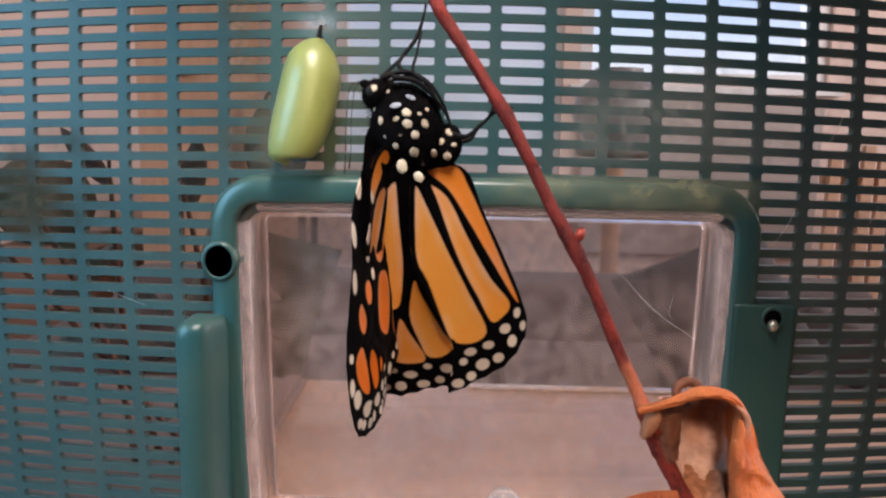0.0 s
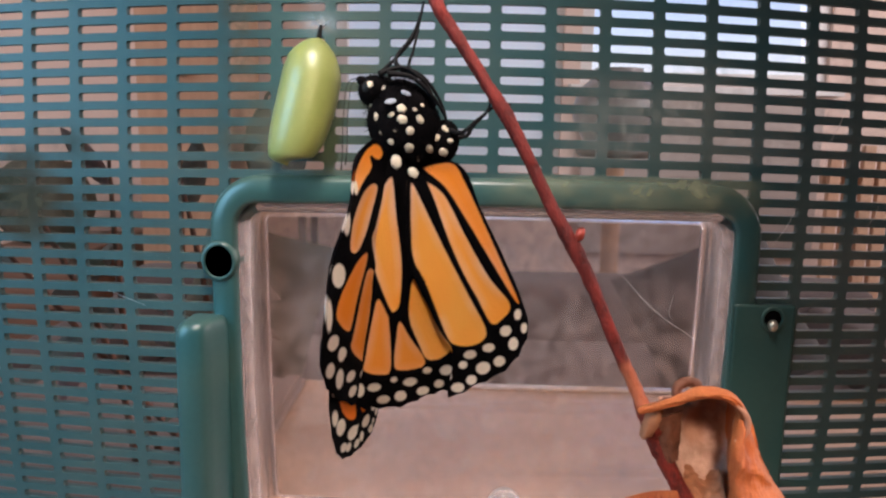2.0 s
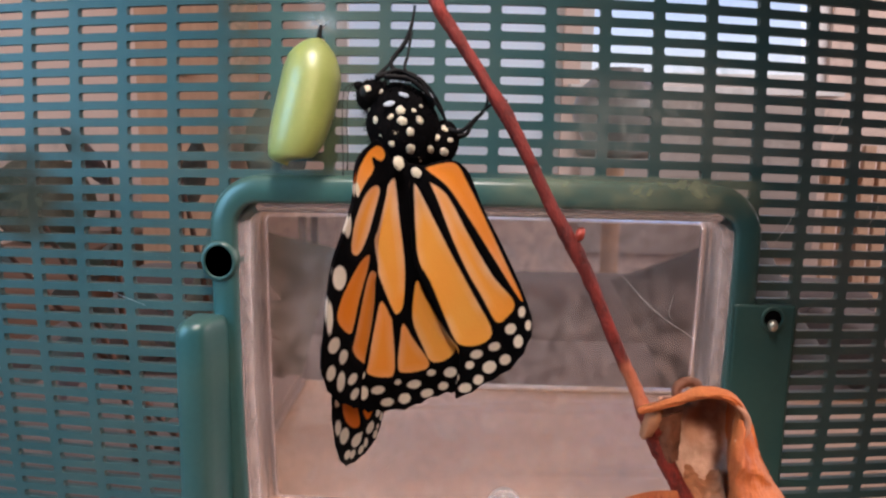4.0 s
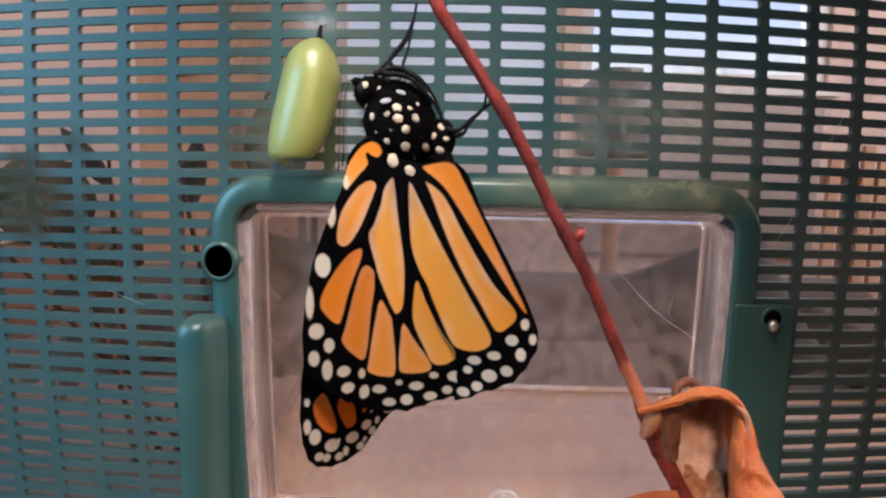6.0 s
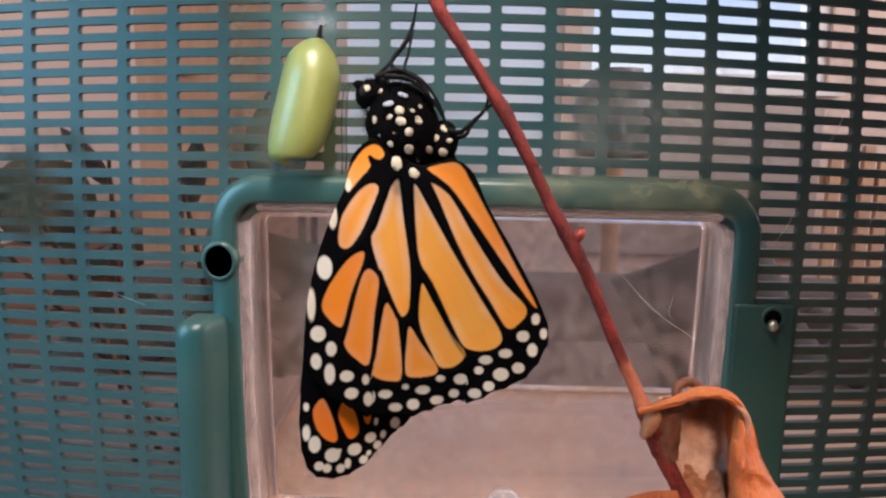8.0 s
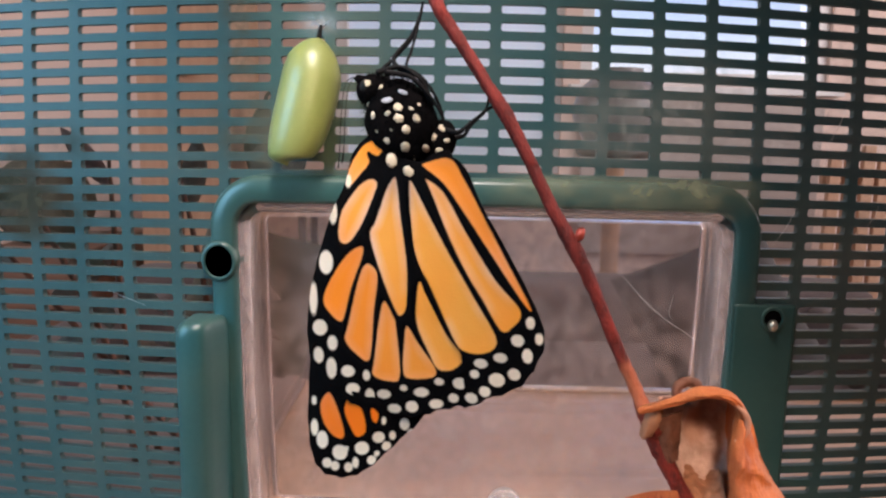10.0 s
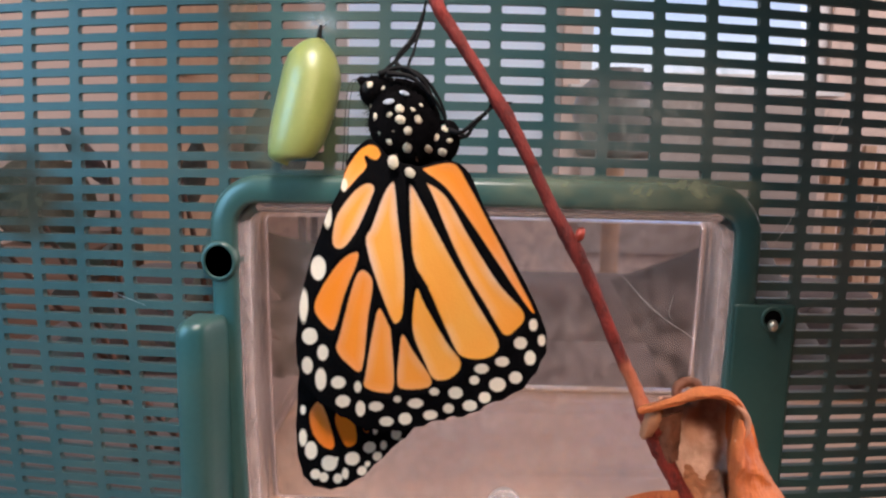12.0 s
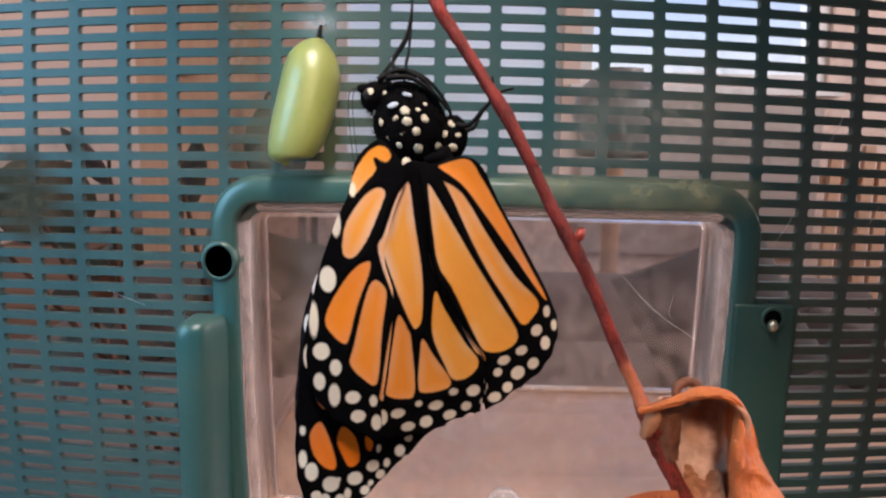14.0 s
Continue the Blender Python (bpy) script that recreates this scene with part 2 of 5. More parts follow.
WING_TIP = wing_surface("forewing_underside", (0.74, 0.165, 0.010), (0.76, 0.25, 0.04), (0.78, 0.70, 0.58), (0.0012, 0.001, 0.0016), 0.12)
WING_IN = wing_surface("wing_upperside", (0.30, 0.055, 0.008), (0.36, 0.085, 0.012), (0.85, 0.80, 0.74), (0.007, 0.006, 0.008), 0.12, (0.36, 0.10, 0.03))
WALL_PAINT = surface("peach_beige_paint", (0.68, 0.54, 0.475), (0.77, 0.63, 0.56), 0.8, scale=1.5, fine=120, bump=0.1, depth=0.002)
CEILING_PAINT = surface("ceiling_paint", (0.74, 0.70, 0.66), (0.80, 0.76, 0.72), 0.85, scale=2, fine=150, bump=0.1, depth=0.002)
FLOOR_WOOD = surface("floor_boards", (0.16, 0.09, 0.055), (0.27, 0.16, 0.10), 0.45, scale=6, fine=80, bump=0.15, depth=0.002, stretch=(6, 0.6, 1))
TABLE_WOOD = surface("pale_table", (0.37, 0.218, 0.142), (0.52, 0.322, 0.215), 0.28, scale=8, fine=160, bump=0.08, depth=0.001, stretch=(0.5, 5, 1))
WHITE_PAINT = surface("white_paint", (0.74, 0.74, 0.75), (0.82, 0.82, 0.82), 0.5, scale=5, fine=200, bump=0.05)
SOFA_CLOTH = surface("burgundy_cloth", (0.062, 0.046, 0.045), (0.088, 0.064, 0.062), 0.9, scale=14, fine=300, bump=0.4, depth=0.002, sheen=0.1)
DARK_CLOTH = surface("charcoal_cloth", (0.034, 0.031, 0.031), (0.065, 0.059, 0.057), 0.9, scale=25, fine=500, bump=0.4, depth=0.002, sheen=0.1)
PEACH_WOOD = surface("peach_wood", (0.42, 0.24, 0.15), (0.55, 0.34, 0.22), 0.5, scale=5, fine=90, bump=0.1, stretch=(8, 8, 0.6))
GLINT_METAL = surface("glint_metal", (0.80, 0.60, 0.42), (0.98, 0.82, 0.62), 0.16, metal=1.0, scale=30, fine=300, bump=0.05)
DARK_WOOD = surface("dark_wood", (0.04, 0.025, 0.02), (0.085, 0.055, 0.042), 0.5, scale=6, fine=90, bump=0.1, stretch=(6, 6, 0.6))
GLASS = clear_plastic("window_glass", 0.0, (1.0, 0.76, 0.80), 0.0)
FROSTED = clear_plastic("frosted_glass", 0.25, (1.0, 0.92, 0.95), 0.5, (0.92, 0.82, 0.80))


# ---- building helpers ----
def solid(name, bm, material, smooth=True):
    me = bpy.data.meshes.new(name)
    bm.normal_update()
    bm.to_mesh(me)
    bm.free()
    for m in material if isinstance(material, (list, tuple)) else (material,):
        me.materials.append(m)
    if smooth:
        for p in me.polygons:
            p.use_smooth = True
    return me


def part(name, bm, material, parent, label="", smooth=True):
    ob = new(name, solid(name, bm, material, smooth))
    ob.parent = parent
    return tagged(ob, label)


def thing(name, label, category, m=None, group="", kind=""):
    ob = new(name)
    ob.empty_display_size = 0.01
    if m is not None:
        ob.matrix_world = m
    return tagged(ob, label, category, group, kind)


def box(bm, x0, x1, y0, y1, z0, z1, bevel=0.0, segments=2):
    r = bmesh.ops.create_cube(bm, size=1)
    for v in r["verts"]:
        v.co = Vector(((x0, x1)[v.co.x > 0], (y0, y1)[v.co.y > 0], (z0, z1)[v.co.z > 0]))
    if bevel:
        edges = list({e for v in r["verts"] for e in v.link_edges})
        bmesh.ops.bevel(bm, geom=edges, offset=bevel, segments=segments, profile=0.6, affect="EDGES")
    return bm


def mm(x, y, z):
    return Vector((x, y, z)) * 0.001


def catmull(points, steps, closed=False):
    """Points along a smooth line through the given ones."""
    p = [np.array(q, float) for q in points]
    n = len(p)
    out = []
    for i in range(n if closed else n - 1):
        a, b, c, d = (p[(i + k) % n] if closed else p[min(max(i + k, 0), n - 1)] for k in (-1, 0, 1, 2))
        for s in range(steps):
            t = s / steps
            out.append(0.5 * (2 * b + (c - a) * t + (2 * a - 5 * b + 4 * c - d) * t * t + (3 * b - a - 3 * c + d) * t ** 3))
    if not closed:
        out.append(p[-1])
    return out


def tube(bm, points, radii, sides=10, steps=5, rough=0.0):
    """A round tapered limb along a smooth line, closed at both ends."""
    line = catmull([(*p, r) for p, r in zip(points, radii)], steps)
    rings, side = [], None
    for i, q in enumerate(line):
        here = Vector(q[:3])
        ahead = (Vector(line[min(i + 1, len(line) - 1)][:3]) - Vector(line[max(i - 1, 0)][:3])).normalized()
        if side is None:
            side = ahead.orthogonal().normalized()
        side = (side - ahead * side.dot(ahead)).normalized()
        over = ahead.cross(side)
        ring = []
        for k in range(sides):
            a = 2 * math.pi * k / sides
            r = q[3] * (1 + rough * noise.noise(Vector((i * 0.7, math.cos(a) * 1.5, math.sin(a) * 1.5))))
            ring.append(bm.verts.new(here + (side * math.cos(a) + over * math.sin(a)) * r))
        rings.append(ring)
    for a, b in zip(rings, rings[1:]):
        for k in range(sides):
            bm.faces.new((a[k], a[(k + 1) % sides], b[(k + 1) % sides], b[k]))
    bm.faces.new(rings[0][::-1])
    bm.faces.new(rings[-1])
    return bm


def ball(bm, centre, radii, turn=None, u=20, v=14, rough=0.0):
    r = bmesh.ops.create_uvsphere(bm, u_segments=u, v_segments=v, radius=1)
    m = Matrix.Translation(centre) @ (turn or Matrix()) @ Matrix.Diagonal((*radii, 1))
    for w in r["verts"]:
        w.co = m @ (w.co * (1 + rough * noise.noise(w.co * 3)))
    return bm


def rounded(x0, x1, z0, z1, r, n=8, along=10):
    """The outline of a rectangle with round corners: always the same number of points."""
    r = max(r, 1e-5)
    out = []
    corners = ((x1 - r, z1 - r, 0), (x0 + r, z1 - r, 90), (x0 + r, z0 + r, 180), (x1 - r, z0 + r, 270))
    for i, (cx, cz, a0) in enumerate(corners):
        arc = [(cx + r * math.cos(radians(a0 + 90 * k / n)), cz + r * math.sin(radians(a0 + 90 * k / n))) for k in range(n + 1)]
        nx, nz, na = corners[(i + 1) % 4]
        end = (nx + r * math.cos(radians(na)), nz + r * math.sin(radians(na)))
        out += arc
        out += [(arc[-1][0] + (end[0] - arc[-1][0]) * k / along, arc[-1][1] + (end[1] - arc[-1][1]) * k / along) for k in range(1, along)]
    return out


# the moulded side of the cage draws in a little towards its corners
MID_X, MID_Z, SPAN, DRAW = -0.0027, 0.8407, 0.1052, 0.0801


def bow(x, z):
    dx, dz = x - MID_X, z - MID_Z
    big = math.hypot(dx, dz) / SPAN
    r = big
    for _ in range(6):
        r = big / (1 + DRAW * r * r)
    k = r / big if big > 1e-6 else 1
    return MID_X + dx * k, MID_Z + dz * k


def loft(bm, rect, profile, cap_first=False, cap_last=False, closed=False):
    """Rounded rectangles one after the other: profile rows are (inset, y). rect: x0, x1, z0, z1, corner radius."""
    x0, x1, z0, z1, r = rect
    rings = []
    for d, y in profile:
        ring = []
        for x, z in rounded(x0 + d, x1 - d, z0 + d, z1 - d, r - d):
            bx, bz = bow(x, z)
            ring.append(bm.verts.new((bx, y, bz)))
        rings.append(ring)
    n = len(rings[0])
    pairs = list(zip(rings, rings[1:])) + ([(rings[-1], rings[0])] if closed else [])
    for a, b in pairs:
        for k in range(n):
            bm.faces.new((a[k], a[(k + 1) % n], b[(k + 1) % n], b[k]))
    if cap_first:
        bm.faces.new(rings[0][::-1])
    if cap_last:
        bm.faces.new(rings[-1])
    return bm


# ---- the room ----
def slab(name, label, material, boxes, category="wall"):
    bm = bmesh.new()
    for b in boxes:
        box(bm, *b)
    ob = new(name, solid(name, bm, material, False))
    return tagged(ob, label, category, kind="structure")


slab("floor", "brown wooden floor boards of the room", FLOOR_WOOD, [(-2.4, 2.4, -1.6, 2.6, -0.1, 0)], "floor")
slab("ceiling", "off-white painted ceiling of the room", CEILING_PAINT, [(-2.4, 2.4, -1.6, 2.6, 2.4, 2.5)], "ceiling")
slab("wall_north", "peach-beige painted wall behind the cage with two windows", WALL_PAINT,
     [(-2.4, -0.44, 2.6, 2.75, 0, 2.4), (0.37, 0.43, 2.6, 2.75, 0, 2.4), (1.30, 2.4, 2.6, 2.75, 0, 2.4), (0.43, 1.30, 2.6, 2.75, 0, 1.02), (0.43, 1.30, 2.6, 2.75, 2.1, 2.4),
      (-0.44, 0.37, 2.6, 2.75, 0, 0.70), (-0.44, 0.37, 2.6, 2.75, 2.1, 2.4)])
slab("trim", "pale grey-beige painted panel under the window", surface("panel_paint", (0.40, 0.35, 0.32), (0.50, 0.44, 0.41), 0.6, scale=4, fine=150, bump=0.08), [(0.445, 1.285, 2.572, 2.598, 0.42, 0.975)], "trim")
# unseen wall; its opening is made up for the added east lamp
slab("wall_east", "peach-beige painted side wall with a window opening", WALL_PAINT,
     [(2.4, 2.55, -1.6, 0.05, 0, 2.4), (2.4, 2.55, 1.85, 2.6, 0, 2.4), (2.4, 2.55, 0.05, 1.85, 0, 0.85), (2.4, 2.55, 0.05, 1.85, 2.25, 2.4)])
# unseen wall, its dark colour chosen to cut light bounced onto the net
slab("wall_south", "unseen wall, made dark brown to cut bounced light", surface("unseen_wall_brown", (0.06, 0.035, 0.022), (0.11, 0.065, 0.04), 0.6, scale=4, fine=60, stretch=(6, 6, 0.5)), [(-2.4, 2.4, -1.75, -1.6, 0, 2.4)])
slab("wall_west", "peach-beige painted side wall with a window opening", WALL_PAINT,
     [(-2.55, -2.4, -1.6, 0.05, 0, 2.4), (-2.55, -2.4, 1.85, 2.6, 0, 2.4), (-2.55, -2.4, 0.05, 1.85, 0, 0.85), (-2.55, -2.4, 0.05, 1.85, 2.25, 2.4)])
slab("ground", "green lawn outside the window", surface("lawn", (0.03, 0.05, 0.015), (0.07, 0.1, 0.03), 0.9, scale=0.5, fine=20),
     [(-400, 400, -400, 400, -0.7, -0.5)], "ground")


def window(name, x0, x1, z0, z1, y, glass, label):
    w = thing(name, label, "window", Matrix.Translation(((x0 + x1) / 2, y, z0)), kind="structure")
    hw, h, f = (x1 - x0) / 2, z1 - z0, 0.045
    for n, b in (("stile", (-hw, -hw + f, 0.02, 0.07, 0, h)), ("stile", (hw - f, hw, 0.02, 0.07, 0, h)), ("rail", (-hw + f, hw - f, 0.02, 0.07, 0, f)),
                 ("rail", (-hw + f, hw - f, 0.02, 0.07, h - f, h)), ("window_sill", (-hw - 0.04, hw + 0.04, -0.05, 0.02, -0.03, -0.004))):
        part(n, box(bmesh.new(), *b, bevel=0.004), WHITE_PAINT, w, smooth=False)
    for a, b in ((-hw + f, hw - f),):
        p = part("pane", box(bmesh.new(), a, b, 0.043, 0.047, f, h - f), glass, w, smooth=False)
        p.visible_shadow = False
    return w


window("window_1", 0.43, 1.30, 1.02, 2.1, 2.6, GLASS, "white painted window with one bright pane")
window("window_2", -0.44, 0.37, 0.70, 2.1, 2.6, FROSTED, "white painted window with a frosted pane")


def table():
    t = thing("table", "pale wooden table with a rounded glossy edge", "table", Matrix.Translation((0, 0, 0)))
    part("tabletop", box(bmesh.new(), -0.75, 0.75, -0.62, 0.168, 0.715, 0.75, bevel=0.006, segments=3), TABLE_WOOD, t)
    # polished metal strip added to make the bright reflection at the table's edge
    part("glint_strip", box(bmesh.new(), 0.008, 0.74, 0.1550, 0.1620, 0.7501, 0.7512, bevel=0.0004), GLINT_METAL, t, "thin polished strip added for the highlight along the table edge")
    for x in (-0.68, 0.68):
        for y in (-0.56, 0.12):
            part("leg", box(bmesh.new(), x - 0.03, x + 0.03, y - 0.03, y + 0.03, 0, 0.715, bevel=0.004), TABLE_WOOD, t)


def placemat():
    # made-up mat, added because this part of the tabletop is darker
    m = thing("placemat", "thin dark brown woven mat added to darken the table", "placemat", Matrix.Translation((-0.155, 0.088, 0.7502)))
    weave = surface("darkening_weave", (0.10, 0.062, 0.052), (0.21, 0.135, 0.112), 0.85, scale=60, fine=700, bump=0.7, depth=0.001, stretch=(1, 4, 1))
    part("mat", box(bmesh.new(), -0.155, 0.088, -0.07, 0.07, 0, 0.003, bevel=0.0012), weave, m)
    for x in (-0.149, 0.082):
        part("hem", box(bmesh.new(), x - 0.003, x + 0.003, -0.069, 0.069, 0.0031, 0.0045, bevel=0.0005), weave, m)


def sofa():
    s = thing("sofa", "dark burgundy cloth sofa with loose cushions", "sofa", Matrix.Translation((0.1, 1.55, 0)))
    part("base", box(bmesh.new(), -1.0, 1.0, -0.35, 0.4, 0.05, 0.22, bevel=0.03), SOFA_CLOTH, s)
    part("backrest", box(bmesh.new(), -1.0, 1.0, 0.2, 0.42, 0.22, 0.47, bevel=0.06, segments=4), SOFA_CLOTH, s)
    for x in (-0.98, 0.80):
        part("armrest", box(bmesh.new(), x, x + 0.18, -0.36, 0.42, 0.22, 0.43, bevel=0.05, segments=4), SOFA_CLOTH, s)
    for x in (-0.78, 0.02):
        part("cushion", box(bmesh.new(), x, x + 0.76, -0.34, 0.2, 0.22, 0.33, bevel=0.045, segments=4), SOFA_CLOTH, s)
    for x in (-0.92, 0.86):
        for y in (-0.3, 0.34):
            part("foot", box(bmesh.new(), x, x + 0.06, y, y + 0.05, 0, 0.05), DARK_CLOTH, s)


def bookcase():
    b = thing("cupboard", "peach-coloured wooden cupboard with two doors", "cupboard", Matrix.Translation((-0.83, 2.35, 0)))
    part("carcass", box(bmesh.new(), -0.13, 0.13, -0.2, 0.22, 0, 1.9, bevel=0.004), PEACH_WOOD, b, smooth=False)
    for x in (-0.125, 0.003):
        d = part("door", box(bmesh.new(), x, x + 0.122, -0.222, -0.203, 0.06, 1.86, bevel=0.004), PEACH_WOOD, b, smooth=False)
        part("handle", ball(bmesh.new(), (x + (0.105 if x < 0 else 0.018), -0.233, 1.0), (0.011, 0.012, 0.011)), STEEL, d)


def cushion(at, size, turn, material, label):
    """A plump square cushion: flat towards its seam, full in the middle."""
    bm = bmesh.new()
    n = 16
    for sgn in (1, -1):
        grid = []
        for i in range(n + 1):
            row = []
            for j in range(n + 1):
                u, w = 2 * i / n - 1, 2 * j / n - 1
                full = (1 - u ** 4) * (1 - w ** 4)
                pin = 1 - 0.07 * (1 - abs(u * w))
                row.append(bm.verts.new((u * size / 2 * pin, sgn * 0.07 * full ** 0.6 + 0.004 * noise.noise(Vector((u * 3, w * 3, sgn))), w * size / 2 * pin)))
            grid.append(row)
        for i in range(n):
            for j in range(n):
                f = (grid[i][j], grid[i + 1][j], grid[i + 1][j + 1], grid[i][j + 1])
                bm.faces.new(f if sgn < 0 else f[::-1])
    bmesh.ops.remove_doubles(bm, verts=bm.verts, dist=1e-4)
    c = thing("cushion", label, "cushion", Matrix.Translation(at) @ turn, group="cushions on the sofa")
    part("cover", bm, material, c)


def urn_on_stand():
    s = thing("plant_stand", "slender pale brown wooden stand behind the sofa", "stand", Matrix.Translation((0.485, 2.2, 0)))
    part("post", tube(bmesh.new(), [(0, 0, 0.02), (0, 0, 0.3), (0, 0, 0.6), (0, 0, 0.785)], (0.035, 0.030, 0.028, 0.034), 16, 5), PEACH_WOOD, s)
    part("top", tube(bmesh.new(), [(0, 0, 0.78), (0, 0, 0.795), (0, 0, 0.808)], (0.11, 0.12, 0.115), 28, 2), DARK_WOOD, s)
    for k in range(3):
        a = radians(90 + 120 * k)
        part("foot", tube(bmesh.new(), [(0, 0, 0.05), (0.1 * math.cos(a), 0.1 * math.sin(a), 0.03), (0.17 * math.cos(a), 0.17 * math.sin(a), 0.016)], (0.018, 0.016, 0.015), 10, 4), DARK_WOOD, s)
    v = thing("urn", "round grey stoneware urn on the wooden stand", "urn", Matrix.Translation((0.485, 2.2, 0.8085)))
    clay = surface("grey_stoneware", (0.10, 0.092, 0.092), (0.30, 0.28, 0.28), 0.35, scale=14, fine=120, bump=0.3, depth=0.004)
    part("body", tube(bmesh.new(), [(0, 0, 0), (0, 0, 0.025), (0, 0, 0.095), (0, 0, 0.17), (0, 0, 0.21), (0, 0, 0.236)], (0.074, 0.10, 0.134, 0.116, 0.076, 0.072), 32, 5), clay, v)


def chest():
    c = thing("chest_of_drawers", "brown wooden chest of drawers by the wall", "chest of drawers", Matrix.Translation((-1.30, 2.36, 0)))
    wood = surface("brown_wood", (0.15, 0.085, 0.06), (0.25, 0.15, 0.105), 0.5, scale=5, fine=90, bump=0.1, stretch=(0.6, 8, 8))
    part("carcass", box(bmesh.new(), -0.16, 0.16, -0.2, 0.22, 0, 0.46, bevel=0.004), wood, c, smooth=False)
    for k in range(2):
        d = part("drawer", box(bmesh.new(), -0.15, 0.15, -0.218, -0.202, 0.05 + k * 0.22, 0.25 + k * 0.22, bevel=0.003), wood, c, smooth=False)
        part("handle", ball(bmesh.new(), (0, -0.228, 0.15 + k * 0.22), (0.012, 0.012, 0.012)), STEEL, d)


def travel_bag():
    g = thing("travel_bag", "dark olive cloth travel bag on the low chest", "bag", Matrix.Translation((-1.36, 2.32, 0.4605)))
    cloth = surface("olive_brown_cloth", (0.035, 0.030, 0.021), (0.12, 0.105, 0.075), 0.9, scale=25, fine=400, bump=0.5, depth=0.002)
    bm = ball(bmesh.new(), (0, 0, 0.13), (0.17, 0.12, 0.15), None, 28, 20, 0.09)
    for v in bm.verts:
        v.co.z = max(v.co.z, 0.0)
    part("body", bm, cloth, g)
    part("pocket", ball(bmesh.new(), (0.02, -0.1, 0.09), (0.10, 0.04, 0.07), None, 20, 14, 0.08), cloth, g)


def slatted_screen():
    s = thing("slatted_screen", "warm brown wooden screen of upright slats", "screen", Matrix.Translation((1.34, 2.2, 0)))
    for k in range(9):
        part("slat", box(bmesh.new(), -0.2 + k * 0.05, -0.165 + k * 0.05, -0.012, 0.012, 0.03, 0.80 + 0.015 * (k % 3), bevel=0.003), PEACH_WOOD, s, smooth=False)
    for z in (0.0, 0.70):
        part("rail", box(bmesh.new(), -0.21, 0.25, 0.013, 0.035, z, z + 0.05, bevel=0.003), PEACH_WOOD, s, smooth=False)


def bag_on_stool():
    s = thing("stool", "dark wooden stool by the wall", "stool", Matrix.Translation((-0.57, 2.25, 0)))
    part("seat", box(bmesh.new(), -0.13, 0.13, -0.13, 0.13, 0.62, 0.65, bevel=0.008), DARK_WOOD, s)
    for x in (-0.11, 0.09):
        for y in (-0.11, 0.09):
            part("leg", box(bmesh.new(), x, x + 0.022, y, y + 0.022, 0, 0.62, bevel=0.003), DARK_WOOD, s)
    g = thing("backpack", "dark grey-green cloth backpack on the stool", "backpack", Matrix.Translation((-0.57, 2.25, 0.651)))
    cloth = surface("grey_green_cloth", (0.05, 0.06, 0.052), (0.11, 0.125, 0.11), 0.9, scale=25, fine=400, bump=0.5, depth=0.002)
    bm = ball(bmesh.new(), (0, 0, 0.135), (0.10, 0.075, 0.135), None, 28, 20, 0.08)
    for v in bm.verts:
        v.co.z = max(v.co.z, 0.0)
    part("body", bm, cloth, g)
    part("pocket", ball(bmesh.new(), (0, -0.06, 0.09), (0.07, 0.03, 0.065), None, 20, 14, 0.06), cloth, g)
    part("strap", tube(bmesh.new(), [(-0.03, -0.01, 0.262), (-0.02, -0.01, 0.30), (0.02, -0.01, 0.30), (0.03, -0.01, 0.262)], (0.006, 0.006, 0.006, 0.006), 8, 5), cloth, g)


table()
placemat()
sofa()
bag_on_stool()
bookcase()
chest()
travel_bag()
slatted_screen()
cushion((-0.42, 1.40, 0.50), 0.30, pose(0, 0, 0, -16, 14, -8), surface("olive_cloth", (0.05, 0.05, 0.035), (0.10, 0.095, 0.07), 0.9, scale=20, fine=400, bump=0.4), "plump olive cloth cushion leaning on the sofa")
cushion((0.56, 1.40, 0.47), 0.34, pose(0, 0, 0, -20, -24, 5), DARK_CLOTH, "plump charcoal cloth cushion leaning on the sofa")
urn_on_stand()


# ---- the cage ----
cage = thing("insect_cage", "green plastic insect cage with slotted net and clear window", "insect cage", Matrix.Translation((0, 0, 0)))
PITCH_X, PITCH_Z, FIRST_X, FIRST_Z = 0.0128, 0.00412, -0.10671, 0.89702
FRAME = (-0.0585, 0.0740, 0.7576, 0.8578, 0.0124)


